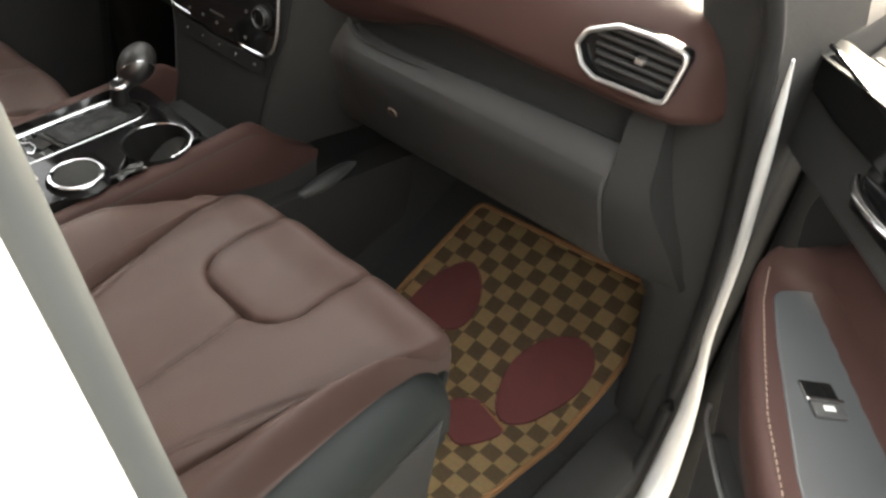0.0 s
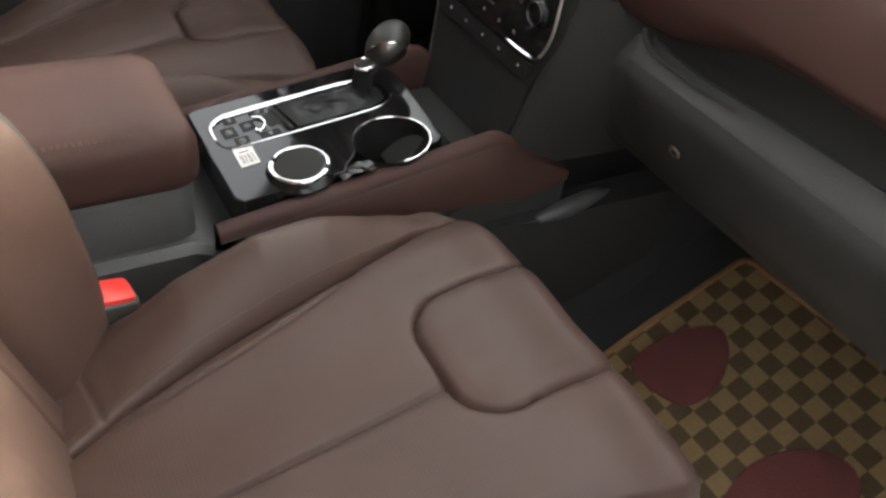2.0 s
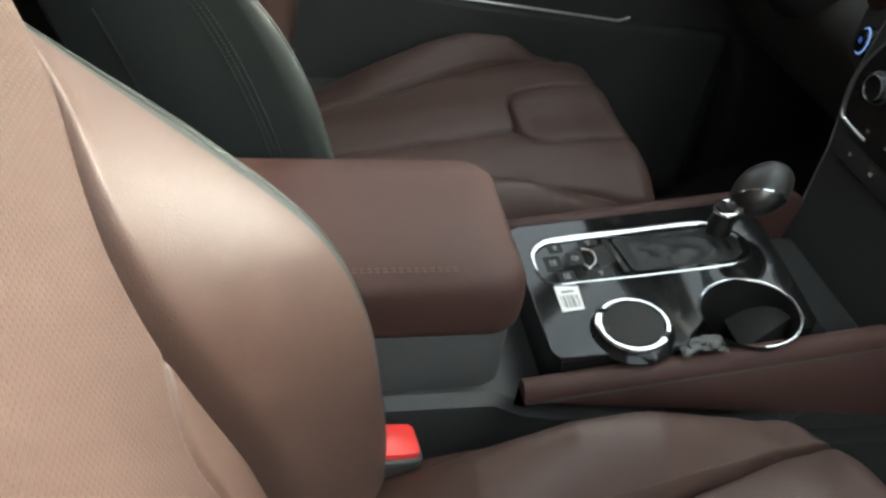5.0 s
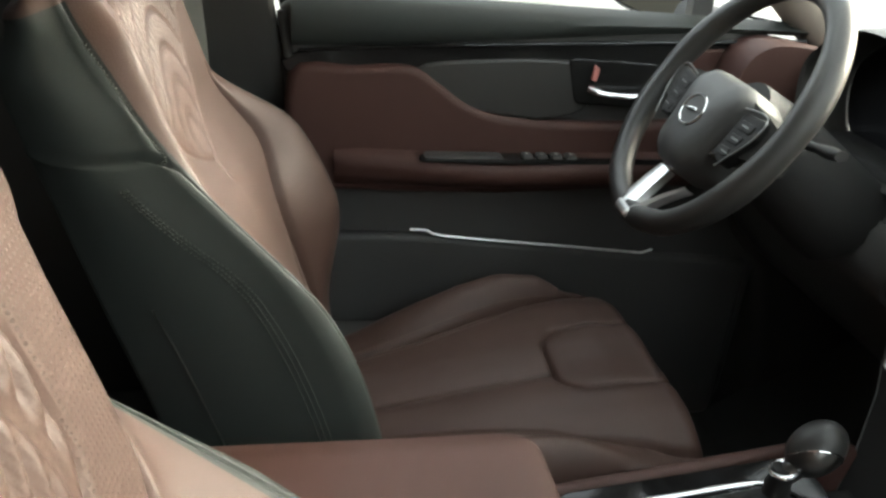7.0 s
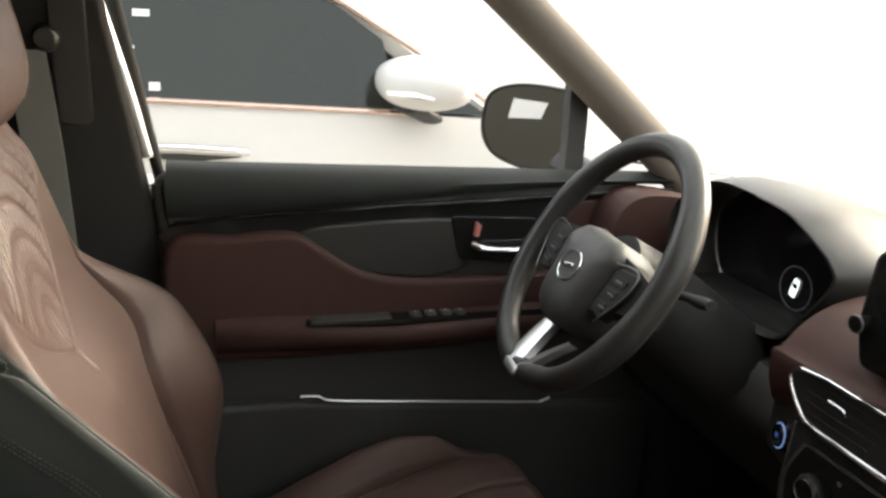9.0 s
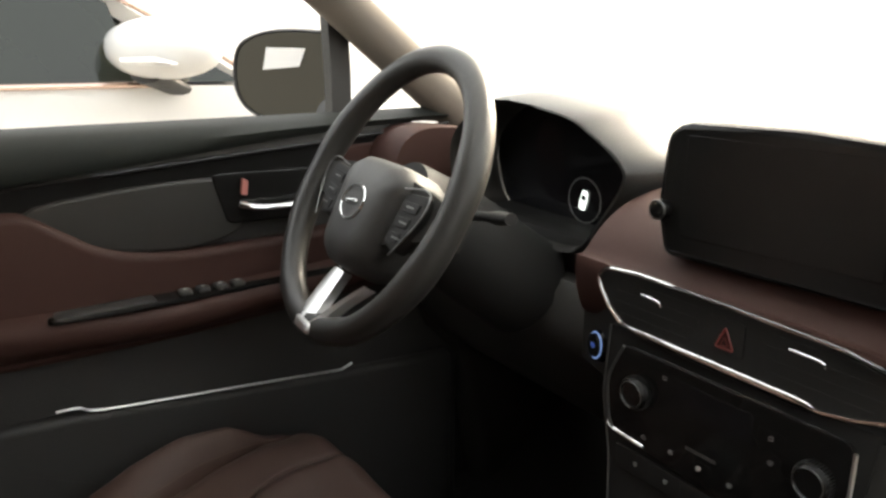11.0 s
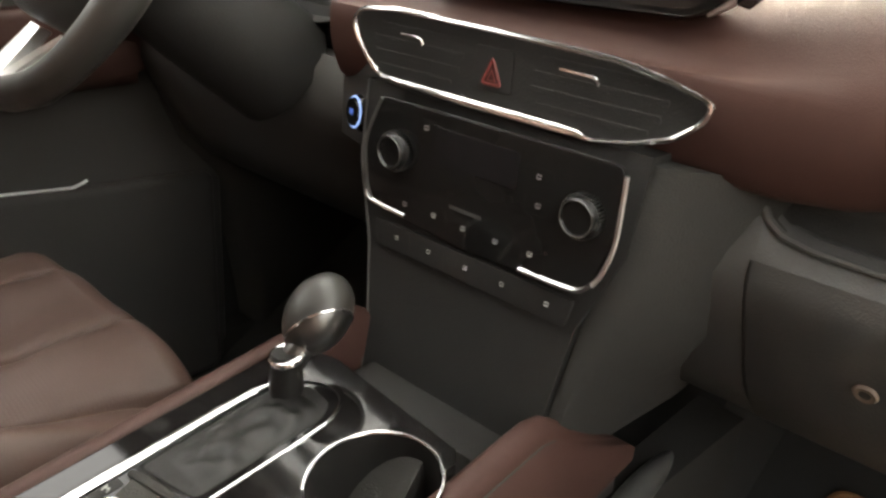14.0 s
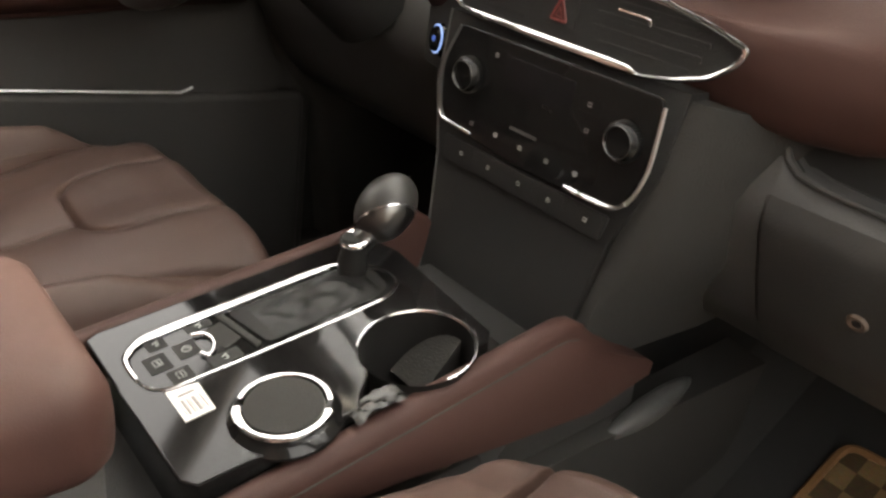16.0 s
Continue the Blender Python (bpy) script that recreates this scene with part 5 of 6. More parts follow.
part("car_icon", slab(rounded([(-0.0062, -0.014), (0.0062, -0.014), (0.0066, 0.002), (0.005, 0.014), (-0.005, 0.014), (-0.0066, 0.002)], 0.003, 3), 0.001, 0.0003, IP), icon_glow, cl, "white lit car symbol")
part("icon_window", slab(rounded([(-0.0046, 0.000), (0.0046, 0.000), (0.0040, 0.007), (-0.0040, 0.007)], 0.002, 2), 0.0013, 0.0002, IP), screen_glass, cl)

# ---- steering wheel ----
wheel = thing("steering_wheel", "black leather steering wheel with a silver lower spoke", "steering wheel", at=(-0.39, 0.64, 1.18))
nw = Vector((math.sin(radians(-5)) * math.cos(radians(31)), -math.cos(radians(5)) * math.cos(radians(31)), math.sin(radians(31))))
right = Vector((0, 0, 1)).cross(nw).normalized()
WP = axes((-0.393, 0.635, 1.181), right, nw.cross(right))
R0 = 0.174
HP = WP @ Matrix.Translation((0.003, -0.022, -0.010))
rim = []
for k in range(72):
    a = 2 * math.pi * k / 72
    rim.append((R0 * math.cos(a), R0 * math.sin(a) * (1.0 if math.sin(a) > -0.9 else 0.985), 0))
part("rim", tube(rim, [0.0165 + 0.002 * bump(abs(math.sin(2 * math.pi * k / 72)), 0.35, 0.25) for k in range(72)], True, 14, put=WP), leather_black, wheel, "black leather rim")
part("hub", loft([[(x * s, y * s - 0.01 * (1 - s), h) for x, y in rounded([(-0.075, 0.045), (-0.055, -0.055), (-0.03, -0.075), (0.03, -0.075), (0.055, -0.055), (0.075, 0.045), (0.05, 0.062), (-0.05, 0.062)], 0.03, 5)] for s, h in ((0.9, -0.05), (1.0, -0.03), (1.0, 0.005), (0.96, 0.018), (0.85, 0.027), (0.5, 0.033), (0.1, 0.034))], put=HP), plastic, wheel, "black airbag cover", angle=60)
EM = HP @ Matrix.Translation((0, 0.0, 0.034))
em = part("emblem", tube([(0.0265 * math.cos(a), 0.021 * math.sin(a), 0) for a in [2 * math.pi * k / 32 for k in range(32)]], 0.0018, True, 6, put=EM), chrome, wheel, "oval chrome emblem")
part("emblem_face", slab([(0.0255 * math.cos(a), 0.0200 * math.sin(a)) for a in [2 * math.pi * k / 32 for k in range(32)]], 0.0012, 0.0004, EM @ Matrix.Translation((0, 0, -0.001))), plastic, em, "dark emblem field")
part("emblem_bar", slab(rounded([(-0.012, -0.0045), (0.013, 0.0005), (0.012, 0.0050), (-0.013, 0.0000)], 0.002, 3), 0.0030, 0.001, EM), chrome, em, "plain slanted chrome bar")
for s in (-1, 1):
    part("spoke", loft([[(s * x, y, h) for x, y, h in ((xa, ya, 0.010), (xa, yb, 0.010), (xa, yb, -0.018), (xa, ya, -0.018))] for xa, ya, yb in ((0.06, 0.050, -0.03), (0.11, 0.045, -0.012), (0.165, 0.035, 0.0))], put=HP), matt_black, wheel, "black side spoke", angle=40)
    pod = part("switch_pod", slab(rounded([(s * 0.075, 0.035), (s * 0.125, 0.040), (s * 0.130, 0.015), (s * 0.105, -0.030), (s * 0.075, -0.025)], 0.008, 4), 0.016, 0.004, HP @ Matrix.Translation((0, 0, 0.002))), deep_black, wheel, "black switch pod")
    part("pod_trim", tube([(s * x, y, 0.021) for x, y in spline([(0.075, 0.038), (0.126, 0.043), (0.133, 0.015), (0.106, -0.034)], 5)], 0.0012, n=6, put=HP), smoked_chrome, pod, "thin silver trim")
    for k in range(3):
        part("switch", slab(rounded([(s * 0.083, 0.026 - 0.018 * k), (s * (0.118 - 0.006 * k), 0.028 - 0.018 * k), (s * (0.116 - 0.006 * k), 0.016 - 0.018 * k), (s * 0.084, 0.014 - 0.018 * k)], 0.002, 2), 0.0175, 0.001, HP @ Matrix.Translation((0, 0, 0.002))), deep_black, pod)
        part("symbol", slab([(s * 0.092, 0.022 - 0.018 * k), (s * 0.108, 0.0225 - 0.018 * k), (s * 0.108, 0.0205 - 0.018 * k), (s * 0.092, 0.020 - 0.018 * k)], 0.0198, 0.0001, HP), smoked_chrome, pod)
# lower V spoke in silver
for pts, ws in (([(-0.028, -0.104, -0.020), (-0.020, -0.130, -0.010), (-0.006, -0.155, 0.002), (0.004, -0.172, 0.010)], (0.015, 0.018, 0.019, 0.018)), ([(0.053, -0.104, -0.020), (0.041, -0.130, -0.008), (0.034, -0.156, 0.004), (0.026, -0.172, 0.010)], (0.002, 0.004, 0.007, 0.010))):
    fine = spline(pts, 5)
    wide = np.interp(np.linspace(0, 1, len(fine)), np.linspace(0, 1, 4), ws)
    part("lower_spoke", loft([[(p[0] - w, p[1], p[2] + 0.004), (p[0], p[1] + 0.003, p[2] + 0.008), (p[0] + w, p[1] + 0.002, p[2] + 0.004), (p[0] + w, p[1] + 0.002, p[2] - 0.008), (p[0] - w, p[1], p[2] - 0.008)] for p, w in zip(fine, wide)], put=WP), satin, wheel, "satin silver lower spoke", angle=40)
part("spoke_bridge", slab(rounded([(-0.004, -0.180), (0.034, -0.180), (0.034, -0.166), (-0.006, -0.166)], 0.005), 0.014, 0.004, WP @ Matrix.Translation((0, 0, 0.006))), satin, wheel, "satin silver bridge")
part("column", tube([WP @ Vector((0, 0, -0.03)), WP @ Vector((0, -0.005, -0.12)), WP @ Vector((0, -0.02, -0.26))], [0.055, 0.065, 0.07], n=20), deep_black, wheel, "black steering column cover")
for s in (-1, 1):
    part("stalk", tube([WP @ Vector((s * 0.05, 0.02, -0.085)), WP @ Vector((s * 0.11, 0.03, -0.08)), WP @ Vector((s * 0.135, 0.033, -0.078)), WP @ Vector((s * 0.158, 0.036, -0.075))], [0.008, 0.007, 0.010, 0.008], n=12, flat=0.8), deep_black, wheel, "black column stalk")

# ---- doors ----


def car_door(name, label, P, open_door):
    """A front door; local X runs back from the hinge, Y into the cabin, Z up from the ground."""
    door = thing(name, label, "car door", "front doors", tuple(P @ Vector((0.45, -0.08, 0.3))))
    Q = P @ Matrix(((1, 0, 0, 0), (0, 0, 1, 0), (0, 1, 0, 0), (0, 0, 0, 1)))   # plates: x back, y up, z into the cabin

    def panel(pname, pts, depth, off, mat, lab="", bev=0.006, parent=None, seg=3):
        return part(pname, slab(pts, depth, bev, Q @ Matrix.Translation((0, 0, off)), seg), mat, parent or door, lab)

    panel("door_shell", rounded([(0.28, 0.34), (0.98, 0.34), (1.0, 0.75), (0.965, 1.205), (0.16, 1.185), (0.12, 1.12), (0.14, 0.95), (0.18, 0.80), (0.25, 0.6)], 0.03), 0.10, -0.17 if open_door else -0.125, white_paint, "white painted door shell", 0.015)
    if open_door:
        panel("inner_panel", rounded([(0.915, 1.215), (0.12, 1.20), (0.0, 1.19), (0.01, 1.10), (0.03, 1.07), (0.90, 1.07)], 0.015), 0.022, -0.022, plastic, "black plastic upper door panel", 0.008)
        panel("lower_panel", rounded([(0.25, 0.42), (0.90, 0.42), (0.90, 0.935), (0.085, 0.935), (0.13, 0.8), (0.22, 0.6)], 0.02), 0.022, -0.022, plastic, "black plastic lower door panel", 0.008)
        panel("backing", rounded([(0.25, 0.42), (0.90, 0.42), (0.90, 1.20), (0.12, 1.19), (0.05, 1.0), (0.13, 0.8), (0.22, 0.6)], 0.02), 0.02, -0.07, plastic, "", 0.004)
    else:
        panel("inner_panel", rounded([(0.03, 0.42), (0.90, 0.42), (0.895, 0.95), (0.915, 1.23), (0.12, 1.215), (0.03, 1.15)], 0.03), 0.022, -0.022, plastic, "black plastic inner door panel", 0.01)
    # padded upper ledge
    rings = []
    for k in range(17):
        a = (-0.02 + 0.94 * k / 16) if open_door else (0.06 + 0.835 * k / 16)
        top = 1.232 + 0.018 * (a - 0.1)
        if open_door:
            top = min(top, 1.199 + 0.085 * max(a, 0))
        low = min(1.212, top - 0.02) - 0.050 * step(0.1, 0.95, a)
        rings.append([(a, -0.035, top - 0.004), (a, -0.02, top), (a, 0.004, top - 0.010), (a, 0.016, (top + low) / 2), (a, 0.010, low + 0.006), (a, -0.004, low), (a, -0.035, low)])
    part("upper_ledge", loft(rings, put=P), leather_dark, door, "dark green-black padded ledge", angle=60)
    part("ledge_seam", tube(spline([(0.06, 0.012, 1.207), (0.4, 0.014, 1.190), (0.7, 0.014, 1.174), (0.885, 0.012, 1.160)], 6), 0.003, n=6, put=P), piano, door)
    panel("trim_band", spline([(0.06, 1.198), (0.3, 1.196), (0.6, 1.180), (0.885, 1.157), (0.88, 1.117), (0.72, 1.130), (0.5, 1.14), (0.3, 1.15), (0.06, 1.15)], 3, True), 0.008, 0.0, piano, "glossy black trim band", 0.004)
    panel("dark_insert", spline([(0.705, 1.140), (0.60, 1.157), (0.46, 1.160), (0.425, 1.140), (0.42, 1.085), (0.48, 1.062), (0.57, 1.066), (0.64, 1.085)], 4, True), 0.012, 0.0, leather_black, "dark leather insert", 0.006)
    # brown armrest sweep
    front = [(0.40, 1.062), (0.30, 1.04), (0.28, 0.98), (0.34, 0.945)] if open_door else [(0.32, 1.062), (0.10, 1.075), (0.09, 0.99), (0.25, 0.955)]
    sweep = spline([(0.90, 1.125), (0.80, 1.140), (0.715, 1.143), (0.665, 1.115), (0.62, 1.085), (0.56, 1.067), (0.46, 1.060), *front, (0.45, 0.937), (0.64, 0.934), (0.82, 0.938), (0.89, 0.945)], 4, True)
    panel("brown_panel", sweep, 0.020, -0.045 if open_door else 0.0, pad_brown, "brown leather door panel", 0.012)
    if not open_door:
        panel("brown_front", rounded([(0.10, 1.10), (0.30, 1.115), (0.30, 1.185), (0.12, 1.19)], 0.02), 0.011, 0.0, pad_brown, "brown leather corner", 0.005)
    if open_door:
        return door, panel, Q, None
    rings = []
    for k in range(15):
        a = 0.17 + 0.66 * k / 14
        e = math.sin(math.pi * (0.08 + 0.84 * k / 14)) ** 0.6
        zc = 0.988 + 0.012 * abs(k - 8) / 8
        rings.append([(a, 0.0, zc + 0.018), (a, 0.035 * e, zc + 0.016), (a, 0.058 * e, zc + 0.006), (a, 0.064 * e, zc - 0.010), (a, 0.052 * e, zc - 0.028), (a, 0.02, zc - 0.045), (a, 0.0, zc - 0.048)])
    part("armrest", loft(rings, put=P), pad_brown, door, "brown padded armrest", angle=60)
    pl = part("switch_plate", slab(rounded([(0.22, 0.018), (0.69, 0.012), (0.70, 0.050), (0.60, 0.056), (0.24, 0.048)], 0.012), 0.006, 0.002, P @ Matrix.Translation((0, 0, 1.001))), piano, door, "switch plate on the armrest")
    return door, panel, Q, pl


# driver's door, shut
PD = axes((-0.70, 1.0, 0), (0, -1, 0), (1, 0, 0))
ddoor, panel, Q, pl = car_door("driver_door", "closed driver's door with brown leather and black trim", PD, False)
for a in (0.445, 0.47, 0.495, 0.52):
    sw = part("window_switch", box(a - 0.009, a + 0.009, 0.024, 0.046, 1.004, 1.012, 0.003, PD), plastic, pl)
    part("symbol", box(a - 0.002, a + 0.002, 0.032, 0.037, 1.0118, 1.0126, 0.0002, PD), white_mark, sw)
part("pull_pocket", box(0.56, 0.69, 0.018, 0.050, 1.000, 1.009, 0.004, PD), plastic, pl, "black pull pocket")
hb = panel("handle_bezel", rounded([(0.30, 1.085), (0.445, 1.09), (0.465, 1.165), (0.31, 1.16)], 0.012), 0.014, 0.0, piano, "black handle recess", 0.003)
part("door_handle", tube(spline([(0.425, 0.018, 1.118), (0.405, 0.030, 1.114), (0.37, 0.034, 1.112), (0.33, 0.032, 1.113), (0.305, 0.020, 1.117)], 5), [0.009] * 5 + [0.0075] * 16, n=10, flat=0.7, put=PD), chrome, hb, "chrome inner door handle")
part("lock_flag", slab(rounded([(0.415, 1.130), (0.424, 1.132), (0.421, 1.156), (0.412, 1.150)], 0.002, 2), 0.006, 0.001, Q @ Matrix.Translation((0, 0, 0.014))), lock_pink, hb, "faded red lock flag")
part("pocket_strip", tube(spline([(0.70, 0.014, 0.866), (0.672, 0.016, 0.865), (0.655, 0.016, 0.857), (0.60, 0.016, 0.850), (0.45, 0.016, 0.836), (0.29, 0.016, 0.8205), (0.272, 0.016, 0.8205), (0.255, 0.016, 0.826)], 5), 0.0022, n=6, put=PD), satin, ddoor, "thin bright strip on the map pocket")
panel("map_pocket", rounded([(0.05, 0.44), (0.885, 0.44), (0.885, 0.86), (0.76, 0.858), (0.68, 0.855), (0.28, 0.815), (0.05, 0.80)], 0.02), 0.02, -0.005, plastic, "black map pocket", 0.012)
# passenger's door, open
ANG = radians(39)
a_dir, n_dir = Vector((math.sin(ANG), -math.cos(ANG), 0)), Vector((-math.cos(ANG), -math.sin(ANG), 0))
PPD = Matrix((a_dir, n_dir, Vector((0, 0, 1)))).transposed().to_4x4()
PPD.translation = Vector((0.768, 1.0, -0.012))
pdoor, panel, Q, pl = car_door("passenger_door", "open passenger door with brown leather, grey switch plate and black trim", PPD, True)
rings = []
for k in range(25):
    a = 0.145 + 0.72 * k / 24
    wide = float(np.interp(a, (0.145, 0.16, 0.185, 0.213, 0.26, 0.334, 0.42, 0.52, 0.87), (0.022, 0.036, 0.052, 0.065, 0.084, 0.106, 0.130, 0.147, 0.150)))
    e = step(0.14, 0.24, a)
    zt = 1.004 - 0.006 * (1 - e)
    back = 0.062 * e + 0.012
    rings.append([(a, -0.06, zt + back), (a, -0.030, zt + back), (a, -0.020, zt + back * 0.55), (a, -0.012, zt + 0.006), (a, wide * 0.62 + 0.002, zt + 0.001), (a, wide - 0.014, zt + 0.004), (a, wide - 0.006, zt + 0.004), (a, wide, zt - 0.003), (a, wide + 0.001, zt - 0.018), (a, wide - 0.008, zt - 0.05), (a, 0.015, zt - 0.085), (a, -0.06, zt - 0.085)])
part("arm_bowl", loft(rings, put=PPD), pad_brown, pdoor, "brown padded armrest bowl", angle=60)
bowl = rounded([(0.232, -0.006), (0.238, 0.054), (0.325, 0.078), (0.49, 0.115), (0.80, 0.130), (0.80, 0.010), (0.40, -0.004)], 0.018)
pl = part("grey_plate", slab(bowl, 0.007, 0.002, PPD @ Matrix.Translation((0, 0, 1.001))), grey_panel, pdoor, "matt grey switch plate")
bms = []
for k in range(70):
    a = 0.20 + 0.0075 * k
    wide = float(np.interp(a, (0.16, 0.185, 0.213, 0.26, 0.334, 0.42, 0.52, 0.87), (0.036, 0.052, 0.065, 0.084, 0.106, 0.130, 0.147, 0.150)))
    bms.append(tube([(a, wide - 0.0125, 1.0083), (a + 0.0024, wide - 0.0120, 1.0090), (a + 0.0048, wide - 0.0115, 1.0083)], 0.0008, n=4, put=PPD))
tagged(part("stitching", merge(*bms), thread_pale, pdoor, "pale stitches along the armrest edge"), kind="stuff")
sw = part("window_switch", box(0.372, 0.398, 0.044, 0.076, 1.004, 1.0092, 0.002, PPD), piano, pl, "black window switch")
part("switch_lip", box(0.396, 0.400, 0.043, 0.077, 1.006, 1.0126, 0.001, PPD), chrome, sw, "chrome switch lip")
part("switch_face", box(0.400, 0.418, 0.045, 0.075, 1.005, 1.0116, 0.002, PPD), plastic_grey, sw, "grey lower face of the switch")
part("symbol", box(0.405, 0.411, 0.055, 0.065, 1.0114, 1.0120, 0.0002, PPD), paper, sw)
hb = panel("handle_bezel", rounded([(0.20, 1.095), (0.345, 1.10), (0.365, 1.175), (0.21, 1.17)], 0.012), 0.014, -0.012, piano, "black handle recess", 0.003)
part("door_handle", tube(spline([(0.325, 0.002, 1.130), (0.305, 0.012, 1.126), (0.27, 0.016, 1.124), (0.23, 0.014, 1.125), (0.205, 0.004, 1.129)], 5), [0.009] * 5 + [0.0075] * 16, n=10, flat=0.7, put=PPD), chrome, hb, "chrome inner door handle")
panel("map_pocket", rounded([(0.27, 0.50), (0.78, 0.50), (0.76, 0.735), (0.68, 0.74), (0.28, 0.745), (0.19, 0.75)], 0.02), 0.03, -0.005, plastic, "black map pocket", 0.008)
part("pocket_strip", tube(spline([(0.165, 0.018, 0.764), (0.20, 0.028, 0.758), (0.30, 0.030, 0.745), (0.5, 0.030, 0.74), (0.7, 0.03, 0.75)], 5), 0.003, n=6, put=PPD), satin, pdoor, "thin bright strip on the map pocket")
part("window_channel", tube([(0.06, -0.045, 1.195), (0.5, -0.045, 1.222), (0.96, -0.045, 1.23)], 0.008, n=8, put=PPD), rubber, pdoor, "black window channel seal")
part("belt_moulding", tube([(0.12, -0.085, 1.198), (0.5, -0.085, 1.212), (0.98, -0.085, 1.225)], 0.009, n=8, put=PPD), chrome, pdoor, "chrome belt moulding")

# white body flange beside the passenger's footwell
fl = spline([(0.802, 0.792, 1.215), (0.80, 0.86, 1.08), (0.80, 0.93, 0.92), (0.80, 0.967, 0.775), (0.808, 0.985, 0.68), (0.818, 0.985, 0.56), (0.83, 0.93, 0.455), (0.84, 0.80, 0.435), (0.845, 0.2, 0.43)], 6)
structure("body_flange", tube(fl, [min(0.0075, 0.0015 + 0.0011 * k) if k < 22 else min(0.022, 0.0075 + 0.0012 * (k - 22)) for k in range(len(fl))], n=10), white_paint, "white painted edge of the door opening")
# black trim between the dashboard's end and the door opening
for side, k in ((1, 1), (-1, 2)):
    rings = []
    for z, yf, ys, dx in ((0.46, 1.02, 1.03, 0.0), (0.55, 1.01, 1.02, 0.0), (0.66, 0.992, 1.0, 0.0), (0.775, 0.962, 0.965, 0.0), (0.86, 0.942, 0.885, 0.0), (0.92, 0.925, 0.858, 0.0), (1.0, 0.892, 0.845, 0.0), (1.08, 0.855, 0.845, 0.0), (1.14, 0.825, 0.845, 0.0), (1.19, 0.80, 0.84, 0.0), (1.26, 0.762, 0.80, -0.008), (1.34, 0.715, 0.74, -0.03), (1.42, 0.655, 0.68, -0.055)):
        pts = [(0.688, ys + 0.03), (0.692, ys + 0.01)] + [(0.692 + 0.082 * f, ys + (yf + 0.004 - ys) * f) for f in (0.3, 0.6, 0.85, 1.0)] + [(0.790, yf + 0.012), (0.792, yf + 0.30), (0.688, yf + 0.30)]
        rings.append([(side * (x + dx), min(y, 1.32), z) for x, y in pts])
    structure(f"kick_panel_{k}", loft(rings if side > 0 else rings[:9]), matt_black, "black trim beside the footwell", angle=60)
structure("hinge_wall", box(0.742, 0.797, 1.0, 1.3, 0.42, 1.19, 0.01), matt_black, "black hinge side of the door opening")
structure("hinge_pillar", box(0.80, 0.90, 1.07, 1.35, 0.28, 1.15, 0.02), matt_black, "dark hinge pillar behind the open door")
structure("hinge_wall_left", box(-0.79, -0.742, 0.86, 1.3, 0.42, 1.15, 0.01), matt_black, "black hinge side of the closed door")
structure("front_seal", tube(spline([(0.66, 0.45, 1.58), (0.735, 0.66, 1.42), (0.775, 0.765, 1.26), (0.784, 0.800, 1.17), (0.784, 0.856, 1.06), (0.784, 0.924, 0.91), (0.784, 0.960, 0.77), (0.786, 0.985, 0.6), (0.79, 0.93, 0.485), (0.79, 0.70, 0.48), (0.79, 0.25, 0.48)], 6), 0.011, n=10), deep_black, "black rubber seal round the door opening")

# ---- floor mat ----
fmat = thing("floor_mat", "yellow and brown checked floor mat with dark red leaf shapes", "floor mat", at=(0.45, 0.95, 0.43))


def mat_z(y):
    return floor_z(y) + 0.008


edge = rounded([(0.235, 0.46), (0.56, 0.46), (0.615, 0.66), (0.640, 0.75), (0.650, 0.90), (0.667, 1.05), (0.664, 1.147), (0.635, 1.222), (0.244, 1.200), (0.232, 1.0)], [0.03, 0.06, 0.06, 0.06, 0.08, 0.06, 0.05, 0.02, 0.02, 0.05], 6)
bm = bmesh.new()
rows = []
for k in range(41):
    y = 0.462 + (max(p[1] for p in edge) - 0.464) * k / 40
    xs = []
    for p, q in zip(edge, edge[1:] + edge[:1]):
        if (p[1] - y) * (q[1] - y) <= 0 and abs(p[1] - q[1]) > 1e-9:
            xs.append(p[0] + (q[0] - p[0]) * (y - p[1]) / (q[1] - p[1]))
    x0, x1 = (min(xs), max(xs)) if len(xs) > 1 else (0.25, 0.64)
    rows.append([bm.verts.new((x0 + (x1 - x0) * i / 20, y, mat_z(y) + 0.002 * noise.noise((i * 0.5, y * 8, 0)))) for i in range(21)])
for ra, rb in zip(rows, rows[1:]):
    for i in range(20):
        bm.faces.new((ra[i], ra[i + 1], rb[i + 1], rb[i]))
bmesh.ops.solidify(bm, geom=bm.faces[:], thickness=0.006)
part("weave", bm, mat_checks, fmat)
part("border", tube([(x, y, mat_z(y) - 0.001) for x, y in edge], 0.006, True, 6), mat_edge, fmat, "orange bound edge")


def blob(pts):
    bm = bmesh.new()
    ring = spline(pts, 6, True)
    low = [bm.verts.new((p[0], p[1], mat_z(p[1]) + 0.001)) for p in ring]
    top = [bm.verts.new((p[0], p[1], mat_z(p[1]) + 0.0055)) for p in ring]
    n = len(ring)
    for i in range(n):
        bm.faces.new((low[i], low[(i + 1) % n], top[(i + 1) % n], top[i]))
    bm.faces.new(top)
    return bm


